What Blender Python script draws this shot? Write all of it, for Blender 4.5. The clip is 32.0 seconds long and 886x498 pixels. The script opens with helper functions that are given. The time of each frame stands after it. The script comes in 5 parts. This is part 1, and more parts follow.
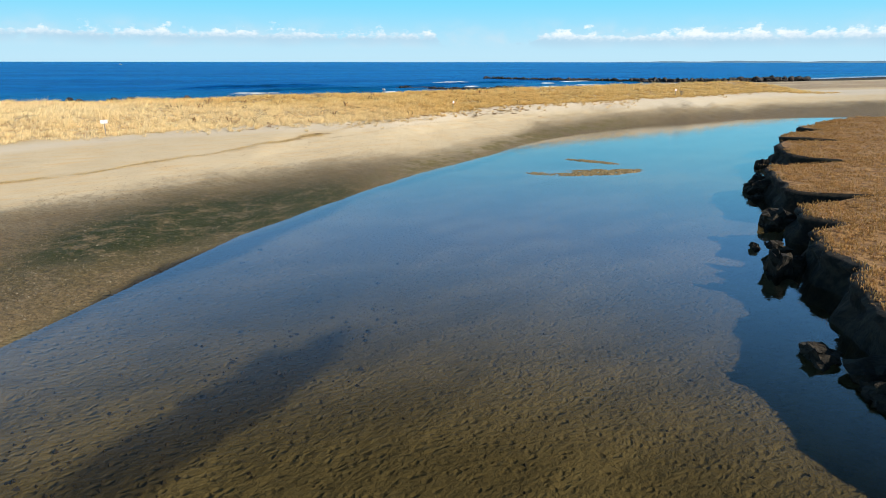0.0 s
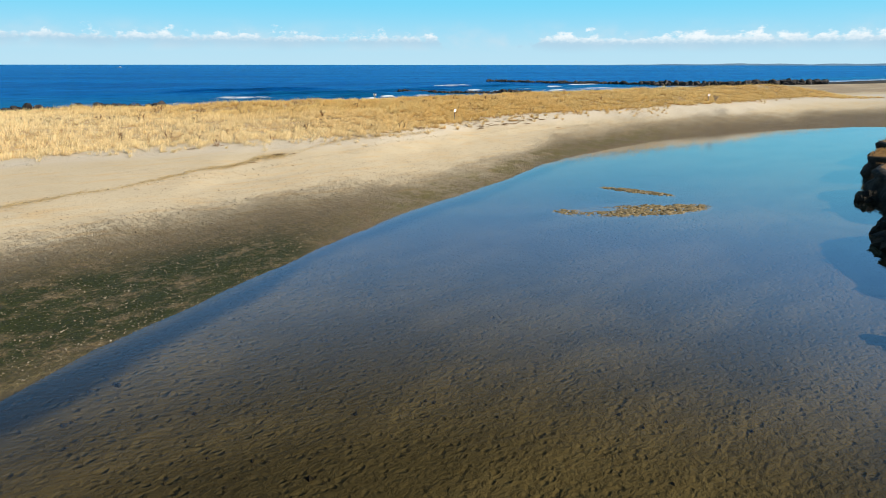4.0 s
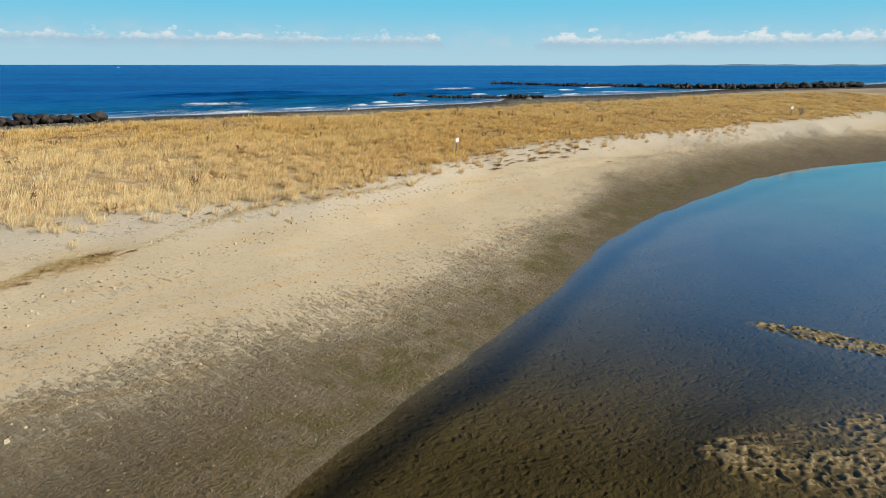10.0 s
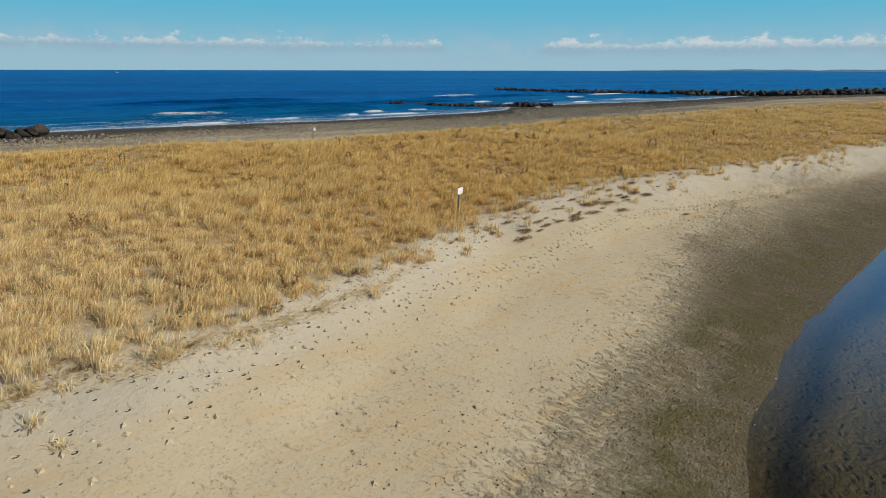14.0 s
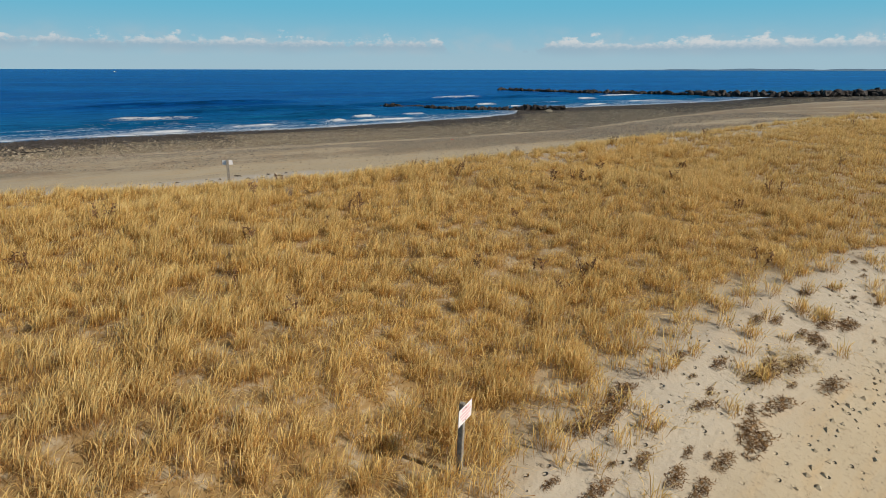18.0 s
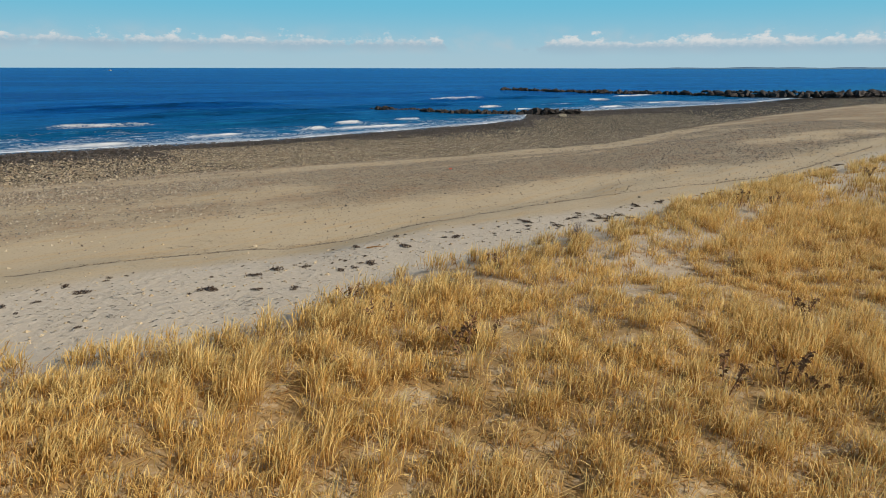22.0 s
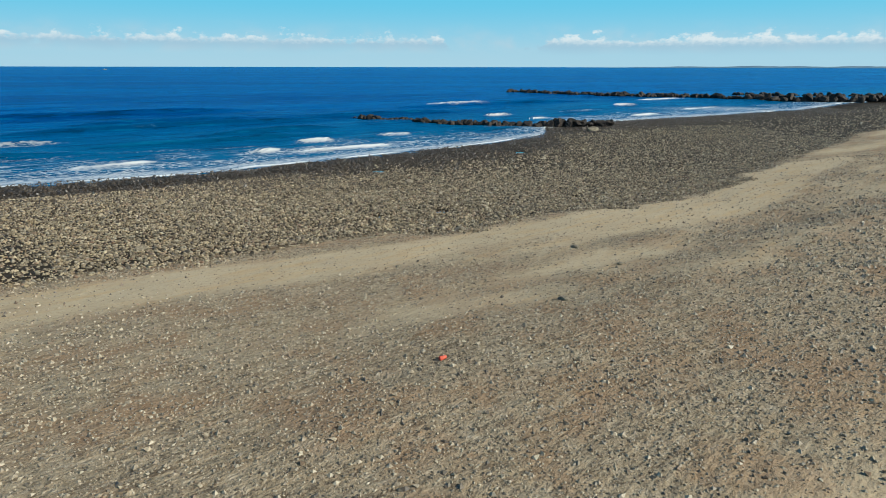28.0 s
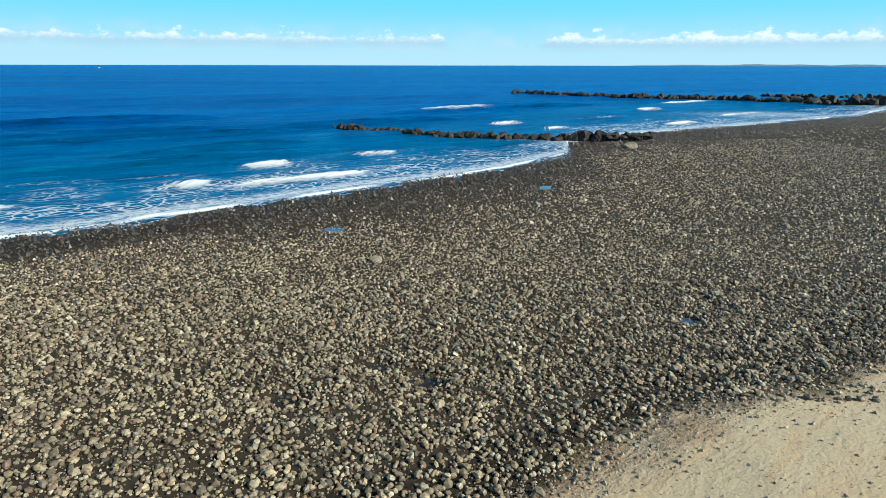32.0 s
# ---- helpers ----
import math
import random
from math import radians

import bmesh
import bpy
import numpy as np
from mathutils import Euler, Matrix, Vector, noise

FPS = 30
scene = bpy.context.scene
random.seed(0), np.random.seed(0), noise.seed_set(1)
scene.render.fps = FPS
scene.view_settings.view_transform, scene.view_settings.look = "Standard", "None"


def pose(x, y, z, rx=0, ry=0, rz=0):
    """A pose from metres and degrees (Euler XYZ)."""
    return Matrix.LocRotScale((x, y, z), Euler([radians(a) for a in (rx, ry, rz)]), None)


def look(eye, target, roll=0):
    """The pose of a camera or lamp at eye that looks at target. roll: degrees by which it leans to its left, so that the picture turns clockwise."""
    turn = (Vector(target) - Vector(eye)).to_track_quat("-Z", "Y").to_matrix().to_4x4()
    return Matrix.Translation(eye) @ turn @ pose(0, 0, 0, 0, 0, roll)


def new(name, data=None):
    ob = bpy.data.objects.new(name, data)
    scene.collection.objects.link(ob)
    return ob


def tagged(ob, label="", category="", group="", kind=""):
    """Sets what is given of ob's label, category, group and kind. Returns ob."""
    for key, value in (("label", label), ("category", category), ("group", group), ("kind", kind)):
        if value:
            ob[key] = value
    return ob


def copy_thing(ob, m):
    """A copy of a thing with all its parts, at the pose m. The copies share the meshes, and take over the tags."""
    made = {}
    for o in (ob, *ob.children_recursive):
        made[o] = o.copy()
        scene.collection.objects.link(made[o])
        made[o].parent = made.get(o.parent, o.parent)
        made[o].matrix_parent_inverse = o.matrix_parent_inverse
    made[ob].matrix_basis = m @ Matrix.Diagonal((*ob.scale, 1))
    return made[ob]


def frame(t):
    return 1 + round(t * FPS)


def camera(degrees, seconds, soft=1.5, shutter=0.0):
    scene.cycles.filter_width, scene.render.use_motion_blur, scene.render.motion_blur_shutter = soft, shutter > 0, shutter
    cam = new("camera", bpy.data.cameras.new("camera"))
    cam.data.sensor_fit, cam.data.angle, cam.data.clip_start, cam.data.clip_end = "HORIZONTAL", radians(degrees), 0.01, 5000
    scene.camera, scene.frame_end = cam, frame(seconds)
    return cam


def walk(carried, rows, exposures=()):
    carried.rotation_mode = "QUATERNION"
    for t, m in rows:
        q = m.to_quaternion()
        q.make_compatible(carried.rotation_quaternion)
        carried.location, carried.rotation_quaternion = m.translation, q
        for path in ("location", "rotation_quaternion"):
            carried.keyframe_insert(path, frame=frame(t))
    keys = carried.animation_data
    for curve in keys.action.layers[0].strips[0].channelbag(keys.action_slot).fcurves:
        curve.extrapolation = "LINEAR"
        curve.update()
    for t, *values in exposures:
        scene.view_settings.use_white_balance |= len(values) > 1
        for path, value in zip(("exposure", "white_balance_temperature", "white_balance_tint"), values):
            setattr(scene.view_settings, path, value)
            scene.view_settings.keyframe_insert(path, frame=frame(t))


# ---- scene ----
cam = camera(73.7, 32.0, soft=0.5)
# seconds, x, y, z, downward tilt, heading, lean (metres, degrees)
FLIGHT = [
    (0, -0.39, 0.00, 10.79, 17.67, -0.65, -0.07),
    (1, -0.36, 3.51, 10.70, 17.59, -0.71, -0.10),
    (2, -0.33, 7.15, 10.59, 17.53, -0.74, -0.10),
    (3, -0.31, 10.95, 10.49, 17.49, -0.78, -0.07),
    (4, -0.30, 14.85, 10.49, 17.42, -0.82, -0.05),
    (5, -0.15, 18.98, 10.41, 17.38, -0.86, -0.06),
    (6, -0.11, 23.21, 10.39, 17.37, -0.89, -0.07),
    (7, -0.13, 27.26, 10.50, 17.38, -0.91, -0.08),
    (8, -0.17, 31.56, 10.57, 17.39, -0.94, -0.08),
    (9, -0.16, 35.88, 10.67, 17.38, -0.98, -0.08),
    (10, -0.15, 40.27, 10.75, 17.38, -1.05, -0.09),
    (11, -0.14, 44.49, 10.85, 17.30, -1.09, -0.09),
    (12, -0.10, 48.70, 10.91, 17.14, -1.12, -0.09),
    (13, -0.13, 53.15, 10.85, 17.00, -1.14, -0.10),
    (14, -0.16, 57.71, 10.78, 16.93, -1.18, -0.11),
    (15, -0.17, 62.28, 10.82, 16.91, -1.21, -0.10),
    (16, -0.16, 67.00, 10.79, 16.90, -1.23, -0.10),
    (17, -0.11, 71.85, 10.73, 16.92, -1.26, -0.11),
    (18, -0.09, 76.76, 10.69, 16.99, -1.29, -0.11),
    (19, -0.10, 81.73, 10.66, 17.03, -1.30, -0.12),
    (20, -0.09, 86.71, 10.67, 17.09, -1.31, -0.11),
    (21, -0.08, 91.70, 10.70, 17.14, -1.30, -0.09),
    (22, -0.09, 96.66, 10.67, 17.13, -1.32, -0.09),
    (23, -0.08, 101.59, 10.71, 17.13, -1.34, -0.11),
    (24, -0.10, 106.37, 10.72, 17.17, -1.36, -0.11),
    (25, -0.08, 111.06, 10.80, 17.21, -1.39, -0.10),
    (26, -0.10, 115.80, 10.90, 17.23, -1.41, -0.09),
    (27, -0.15, 120.74, 10.77, 17.23, -1.41, -0.09),
    (28, -0.20, 126.18, 10.85, 17.23, -1.41, -0.10),
    (29, -0.24, 131.82, 10.87, 17.25, -1.42, -0.10),
    (30, -0.25, 137.64, 10.85, 17.30, -1.43, -0.11),
    (31, -0.26, 143.52, 10.84, 17.33, -1.43, -0.11),
    (32, -0.21, 149.40, 10.91, 17.38, -1.41, -0.11),
]
walk(cam, [(t, pose(x, y, z, 0, 0, -h) @ pose(0, 0, 0, 90 - d, 0, 0) @ pose(0, 0, 0, 0, 0, -r)) for t, x, y, z, d, h, r in FLIGHT],
     exposures=[(0, 0.46, 6500, 10), (6, 0.32, 6500, 9), (9, 0.2, 6550, 9), (13, -0.22, 6350, 7), (17, -0.28, 6500, 10), (20, -0.06, 6900, 13), (22, -0.10, 6750, 12), (23, -0.15, 6450, 10), (24, -0.15, 6250, 7.5), (25, -0.15, 6250, 6), (28, 0.12, 6250, 4), (30, 0.16, 6200, 3), (32, 0.48, 6150, 2)])

# ---- world, sun ----
SUN_EL, SUN_AZ = 34.0, 108.0  # degrees; azimuth clockwise from +y
world = bpy.data.worlds.new("world")
scene.world = world
world.use_nodes = True


class Nodes:
    """Short hand for building a node tree."""

    def __init__(self, tree):
        self.t = tree
        tree.nodes.clear()

    def add(self, kind, props=None, **ins):
        n = self.t.nodes.new(kind)
        for k, v in (props or {}).items():
            setattr(n, k, v)
        for k, v in ins.items():
            self.put(n.inputs[k.replace("_", " ")], v)
        return n

    def put(self, sock, v):
        if isinstance(v, bpy.types.NodeSocket):
            self.t.links.new(v, sock)
        elif isinstance(v, (tuple, list)) and len(v) == 3 and sock.type == "RGBA":
            sock.default_value = (*v, 1)
        else:
            sock.default_value = v

    def math(self, op, a, b=0.0, c=0.0, clamp=False):
        n = self.t.nodes.new("ShaderNodeMath")
        n.operation, n.use_clamp = op, clamp
        for s, v in zip(n.inputs, (a, b, c)):
            self.put(s, v)
        return n.outputs[0]

    def ramp(self, v, lo, hi, a=0.0, b=1.0, smooth=True):
        n = self.add("ShaderNodeMapRange", {"interpolation_type": "SMOOTHSTEP" if smooth else "LINEAR"})
        for s, x in zip(n.inputs, (v, lo, hi, a, b)):
            self.put(s, x)
        return n.outputs[0]

    def mix(self, f, a, b):
        n = self.add("ShaderNodeMix", {"data_type": "RGBA"})
        self.put(n.inputs[0], f), self.put(n.inputs[6], a), self.put(n.inputs[7], b)
        return n.outputs[2]

    def noise(self, vec, scale, detail=3.0, rough=0.55, dist=0.0):
        n = self.add("ShaderNodeTexNoise", Scale=scale, Detail=detail, Roughness=rough, Distortion=dist)
        if vec is not None:
            self.put(n.inputs["Vector"], vec)
        return n.outputs[0]

    def attr(self, name):
        return self.add("ShaderNodeAttribute", {"attribute_name": name}).outputs["Fac"]

    def place(self, sx=1.0, sy=1.0, sz=1.0, turn=0.0, source="Object"):
        tc = self.add("ShaderNodeTexCoord").outputs[source]
        if turn:
            r = self.add("ShaderNodeMapping", Vector=tc)
            r.inputs["Rotation"].default_value = (0, 0, radians(turn))
            tc = r.outputs[0]
        m = self.add("ShaderNodeMapping", Vector=tc)
        m.inputs["Scale"].default_value = (sx, sy, sz)
        return m.outputs[0]


def sky_nodes():
    n = Nodes(world.node_tree)
    sky = n.add("ShaderNodeTexSky", {"sky_type": "NISHITA", "sun_disc": False, "sun_elevation": radians(SUN_EL), "sun_rotation": radians(SUN_AZ),
                                     "altitude": 10.0, "air_density": 1.0, "dust_density": 0.4, "ozone_density": 2.0})
    way = n.add("ShaderNodeTexCoord").outputs["Generated"]
    s = n.add("ShaderNodeSeparateXYZ")
    n.put(s.inputs[0], way)
    az = n.math("MULTIPLY", n.math("ARCTAN2", s.outputs[0], s.outputs[1]), 180 / math.pi)
    el = n.math("MULTIPLY", n.math("ARCSINE", s.outputs[2]), 180 / math.pi)
    flat = n.add("ShaderNodeCombineXYZ")
    n.put(flat.inputs[0], az), n.put(flat.inputs[1], n.math("MULTIPLY", el, 1.6))
    puff = n.noise(flat.outputs[0], 0.68, 5.0, 0.6)
    line = n.add("ShaderNodeCombineXYZ")
    n.put(line.inputs[0], az)
    bank = n.noise(line.outputs[0], 0.16, 1.0)
    right = n.ramp(az, 3.0, 15.0)
    gap = n.math("MULTIPLY", n.ramp(az, -2.0, 0.5), n.math("SUBTRACT", 1.0, n.ramp(az, 3.5, 11.0)))
    top = n.math("ADD", 2.0, n.math("MULTIPLY", n.math("SUBTRACT", puff, 0.36), 3.4))
    top = n.math("ADD", top, n.math("MULTIPLY", n.math("SUBTRACT", bank, 0.5), 1.0))
    top = n.math("SUBTRACT", top, n.math("MULTIPLY", gap, 1.6))
    base = n.math("ADD", 1.60, n.math("MULTIPLY", right, -0.25))
    d = n.math("SUBTRACT", top, el)
    body = n.math("MULTIPLY", n.ramp(d, -0.12, 0.45), n.ramp(n.math("ADD", n.math("SUBTRACT", el, base), n.math("MULTIPLY", n.math("SUBTRACT", bank, 0.5), 0.8)), -0.6, 0.45))
    lit = n.ramp(n.math("ADD", n.math("SUBTRACT", el, base), n.math("MULTIPLY", n.noise(flat.outputs[0], 2.2, 3.0), 0.7)), 0.55, 1.35)
    cloud = n.mix(lit, (4.1, 5.9, 7.3), (8.9, 9.2, 9.3))
    haze = n.math("SUBTRACT", 1.0, n.ramp(el, 0.0, 3.0))
    veil = n.math("MULTIPLY", n.ramp(n.noise(flat.outputs[0], 0.25, 3.0), 0.4, 0.7), n.math("MULTIPLY", n.ramp(el, 0.8, 1.6), n.math("SUBTRACT", 1.0, n.ramp(el, 2.0, 4.0))))
    low = n.mix(n.ramp(el, 0.0, 6.0), (4.5, 6.9, 8.2), (1.7, 6.2, 8.7))
    low = n.mix(n.ramp(el, 6.0, 17.0), low, (1.7, 4.9, 9.8))
    dim = n.add("ShaderNodeVectorMath", {"operation": "SCALE"}, Scale=0.17)
    n.put(dim.inputs[0], sky.outputs[0])
    air = n.mix(n.ramp(el, 18.0, 38.0), low, dim.outputs[0])
    air = n.mix(n.math("MULTIPLY", haze, 0.25), air, (4.8, 7.0, 8.3))
    air = n.mix(n.math("MULTIPLY", veil, 0.5), air, (5.6, 6.9, 7.8))
    col = n.mix(n.math("MULTIPLY", body, 0.8), air, cloud)
    bg = n.add("ShaderNodeBackground", Color=col, Strength=0.085)
    out = n.add("ShaderNodeOutputWorld")
    n.put(out.inputs[0], bg.outputs[0])


sky_nodes()
sun = new("sun", bpy.data.lights.new("sun", "SUN"))
sun.data.energy, sun.data.angle, sun.data.color = 5.0, radians(0.53), (1.0, 0.92, 0.79)
_az, _el = radians(SUN_AZ), radians(SUN_EL)
sun.matrix_world = look((100 * math.sin(_az) * math.cos(_el), 100 * math.cos(_az) * math.cos(_el), 100 * math.sin(_el)), (0, 0, 0))
SUNWARD = Vector((math.sin(_az) * math.cos(_el), math.cos(_az) * math.cos(_el), math.sin(_el)))


# ---- materials ----
def material(name, rough=0.8):
    m = bpy.data.materials.new(name)
    m.use_nodes = True
    n = Nodes(m.node_tree)
    b = n.add("ShaderNodeBsdfPrincipled", Roughness=rough)
    o = n.add("ShaderNodeOutputMaterial")
    n.put(o.inputs[0], b.outputs[0])
    return m, n, b


def bump(n, b, height, strength, dist):
    k = n.add("ShaderNodeBump", Strength=strength, Distance=dist, Height=height)
    n.put(b.inputs["Normal"], k.outputs[0])
    return k


def ground_material():
    m, n, b = material("shore_ground", 0.95)
    b.inputs["Specular IOR Level"].default_value = 0.15
    p = n.place()
    drift = n.noise(p, 0.35, 4.0)
    grain = n.noise(p, 9.0, 4.0, 0.65)
    fine = n.noise(p, 45.0, 2.0, 0.7)
    streak = n.noise(n.place(0.25, 1.6, 1.0, -45.0), 1.1, 4.0, 0.6)
    sand = n.mix(drift, (0.43, 0.35, 0.235), (0.53, 0.445, 0.31))
    sand = n.mix(n.ramp(streak, 0.45, 0.75), sand, (0.50, 0.37, 0.215))
    sand = n.mix(n.ramp(grain, 0.52, 0.75), sand, (0.37, 0.295, 0.20))
    sand = n.mix(n.math("MULTIPLY", n.ramp(n.noise(p, 12.0, 3.0, 0.6), 0.63, 0.69), 0.6), sand, (0.13, 0.10, 0.07))
    white = n.mix(grain, (0.43, 0.375, 0.30), (0.59, 0.53, 0.435))
    col = n.mix(n.attr("pale"), sand, white)
    peb = n.add("ShaderNodeTexVoronoi", {"feature": "F1"}, Scale=13.0, Randomness=1.0)
    n.put(peb.inputs["Vector"], p)
    pebble = n.mix(peb.outputs["Color"], (0.10, 0.085, 0.06), (0.42, 0.36, 0.26))
    gravel = n.math("MULTIPLY", n.attr("gravel"), n.ramp(n.math("ADD", n.noise(p, 1.4, 5.0, 0.7), n.math("MULTIPLY", n.attr("gravel"), 0.5)), 0.40, 0.85))
    col = n.mix(n.math("MULTIPLY", gravel, 0.6), col, n.mix(0.35, pebble, (0.27, 0.20, 0.135)))
    speck = n.noise(n.place(0.8, 1.6, 1.0, -32.0), 2.2, 7.0, 0.88)
    col = n.mix(n.math("MULTIPLY", n.math("MULTIPLY", n.attr("gravel"), n.ramp(speck, 0.51, 0.60)), 0.75), col, (0.085, 0.064, 0.048))
    col = n.mix(n.math("MULTIPLY", n.math("MULTIPLY", n.attr("gravel"), n.ramp(speck, 0.46, 0.38)), 0.7), col, (0.54, 0.46, 0.35))
    col = n.mix(n.math("MULTIPLY", n.math("MULTIPLY", n.attr("gravel"), n.ramp(n.noise(p, 0.45, 4.0, 0.6), 0.42, 0.66)), 0.6), col, (0.31, 0.195, 0.115))
    rill = n.ramp(n.noise(n.place(0.8, 2.6, 1.0, 28.0), 1.7, 5.0, 0.68, 1.3), 0.36, 0.64)
    blot = n.noise(n.place(0.5, 1.0, 1.0, -50.0), 0.45, 5.0, 0.62)
    crumb = n.noise(p, 5.5, 5.0, 0.8)
    wander = n.math("ADD", n.math("ADD", n.math("MULTIPLY", blot, 0.55), n.math("MULTIPLY", rill, 0.22)), n.math("MULTIPLY", crumb, 0.98))
    damp = n.ramp(n.math("ADD", n.attr("wet"), n.math("SUBTRACT", wander, 0.875)), 0.10, 1.0)
    wetcol = n.mix(n.ramp(crumb, 0.36, 0.66), (0.064, 0.043, 0.019), (0.245, 0.167, 0.078))
    wetcol = n.mix(n.math("MULTIPLY", n.ramp(fine, 0.60, 0.72), 0.6), wetcol, (0.42, 0.36, 0.26))
    col = n.mix(n.math("MULTIPLY", damp, 0.92), col, wetcol)
    alg = n.math("MULTIPLY", n.attr("algae"), n.ramp(n.noise(n.place(0.8, 1.3, 1.0, -48.0), 0.8, 7.0, 0.8), 0.33, 0.53))
    col = n.mix(n.math("MULTIPLY", alg, 0.95), col, n.mix(grain, (0.006, 0.015, 0.003), (0.05, 0.062, 0.010)))
    col = n.mix(n.math("MULTIPLY", n.math("MULTIPLY", n.attr("slime"), n.ramp(n.noise(p, 0.6, 5.0, 0.7), 0.40, 0.60)), 0.75), col, n.mix(grain, (0.10, 0.085, 0.02), (0.24, 0.20, 0.06)))
    lit = n.math("MULTIPLY", n.attr("litter"), n.ramp(n.noise(p, 1.9, 5.0, 0.75), 0.38, 0.53))
    col = n.mix(n.math("MULTIPLY", lit, 0.8), col, n.mix(grain, (0.17, 0.095, 0.03), (0.46, 0.29, 0.10)))
    # lagoon floor
    bedn = n.noise(n.place(0.10, 0.26, 1.0, -38.0), 1.0, 4.0, 0.6)
    bed = n.mix(n.ramp(bedn, 0.38, 0.66), (0.105, 0.083, 0.041), (0.172, 0.134, 0.067))
    bed = n.mix(n.math("MULTIPLY", n.ramp(n.noise(n.place(0.5, 1.2, 1.0, -35.0), 0.28, 6.0, 0.78, 0.6), 0.56, 0.74), 0.25), bed, (0.03, 0.028, 0.018))
    warp = n.add("ShaderNodeVectorMath", {"operation": "MULTIPLY_ADD"})
    wob = n.add("ShaderNodeTexNoise", Scale=1.3, Detail=2.0)
    n.put(wob.inputs["Vector"], p)
    n.put(warp.inputs[0], wob.outputs["Color"]), n.put(warp.inputs[1], (0.6, 0.6, 0.0)), n.put(warp.inputs[2], n.place(1.0, 1.35, 1.0, -35.0))
    cup = n.add("ShaderNodeTexVoronoi", {"feature": "F1"}, Scale=2.7)
    n.put(cup.inputs["Vector"], warp.outputs[0])
    cups = n.math("MULTIPLY", n.ramp(cup.outputs["Distance"], 0.06, 0.42), n.ramp(n.noise(p, 0.7, 3.0), 0.30, 0.55, 0.45, 1.0))
    # shade of the pits painted into the bed colour, over the dented relief
    bed = n.mix(n.math("MULTIPLY", n.math("SUBTRACT", 1.0, n.ramp(cup.outputs["Distance"], 0.05, 0.42)), n.ramp(n.noise(p, 0.9, 3.0, 0.6), 0.40, 0.62, 0.06, 0.24)), bed, (0.032, 0.026, 0.013))
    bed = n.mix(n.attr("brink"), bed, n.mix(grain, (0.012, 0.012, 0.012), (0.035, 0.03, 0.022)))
    col = n.mix(n.attr("bed"), col, bed)
    # near-black ground under the cobbles: wet, with the gaps' shade painted in
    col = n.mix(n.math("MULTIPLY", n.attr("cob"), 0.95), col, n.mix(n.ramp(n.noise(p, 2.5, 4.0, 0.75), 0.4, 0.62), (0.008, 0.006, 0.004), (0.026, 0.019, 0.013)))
    col = n.mix(n.math("MULTIPLY", n.attr("kelp"), n.ramp(n.noise(p, 0.7, 5.0, 0.7), 0.3, 0.5)), col, n.mix(grain, (0.012, 0.009, 0.006), (0.06, 0.045, 0.028)))
    n.put(b.inputs["Base Color"], col)
    n.put(b.inputs["Roughness"], n.ramp(damp, 0.3, 1.0, 0.92, 0.62))
    hump = n.math("ADD", n.math("MULTIPLY", n.noise(n.place(1.0, 2.2, 1.0, -40.0), 2.2, 4.0, 0.6), 0.6), n.math("MULTIPLY", grain, 0.35))
    hump = n.math("ADD", hump, n.math("MULTIPLY", fine, 0.08))
    hump = n.math("ADD", hump, n.math("MULTIPLY", n.attr("pale"), n.math("MULTIPLY", n.noise(p, 3.0, 4.0, 0.6), 1.5)))
    clod = n.math("MULTIPLY", n.math("MULTIPLY", damp, n.math("SUBTRACT", 1.15, damp)), n.math("MULTIPLY", n.ramp(n.noise(n.place(1.2, 2.2, 1.0, -55.0), 2.6, 4.0, 0.6, 0.5), 0.40, 0.62), 1.7))
    clod = n.math("ADD", clod, n.math("MULTIPLY", damp, n.noise(p, 11.0, 3.0, 0.7)))
    clod = n.math("ADD", clod, n.math("MULTIPLY", n.math("MULTIPLY", n.attr("wet"), n.math("SUBTRACT", 1.2, n.attr("wet"))), n.math("ADD", n.math("MULTIPLY", rill, -1.2), n.math("MULTIPLY", crumb, 1.8))))
    hump = n.math("ADD", hump, n.math("MULTIPLY", clod, 0.7))
    still = n.attr("bed")
    wavy = n.noise(n.place(1.0, 1.6, 1.0, -25.0), 3.0, 2.0, 0.5, 0.3)
    ripple = n.math("MULTIPLY", n.math("ADD", n.math("MULTIPLY", wavy, 0.55), n.math("MULTIPLY", cups, 0.42)), still)
    hump = n.math("MULTIPLY", hump, n.math("SUBTRACT", 1.0, n.math("MULTIPLY", still, 0.75)))
    soft = n.math("MULTIPLY", n.math("ADD", hump, n.math("MULTIPLY", ripple, 1.0)), n.math("ADD", 0.18, n.math("MULTIPLY", n.math("MAXIMUM", n.math("MAXIMUM", n.attr("bed"), damp), n.attr("gravel")), 0.8)))
    pits = n.add("ShaderNodeTexVoronoi", {"feature": "F1"}, Scale=3.4)
    n.put(pits.inputs["Vector"], n.place(1.0, 1.5, 1.0, -40.0))
    pick = n.add("ShaderNodeSeparateColor")
    n.put(pick.inputs[0], pits.outputs["Color"])
    dent = n.math("MULTIPLY", n.ramp(pick.outputs[0], 0.52, 0.57), n.math("SUBTRACT", 1.0, n.ramp(pits.outputs["Distance"], 0.10, 0.24)))
    tread = n.math("MULTIPLY", n.math("MULTIPLY", n.attr("prints"), dent), -1.0)
    bump(n, b, n.math("ADD", soft, n.math("MULTIPLY", tread, 1.6)), 1.0, 0.22)
    return m


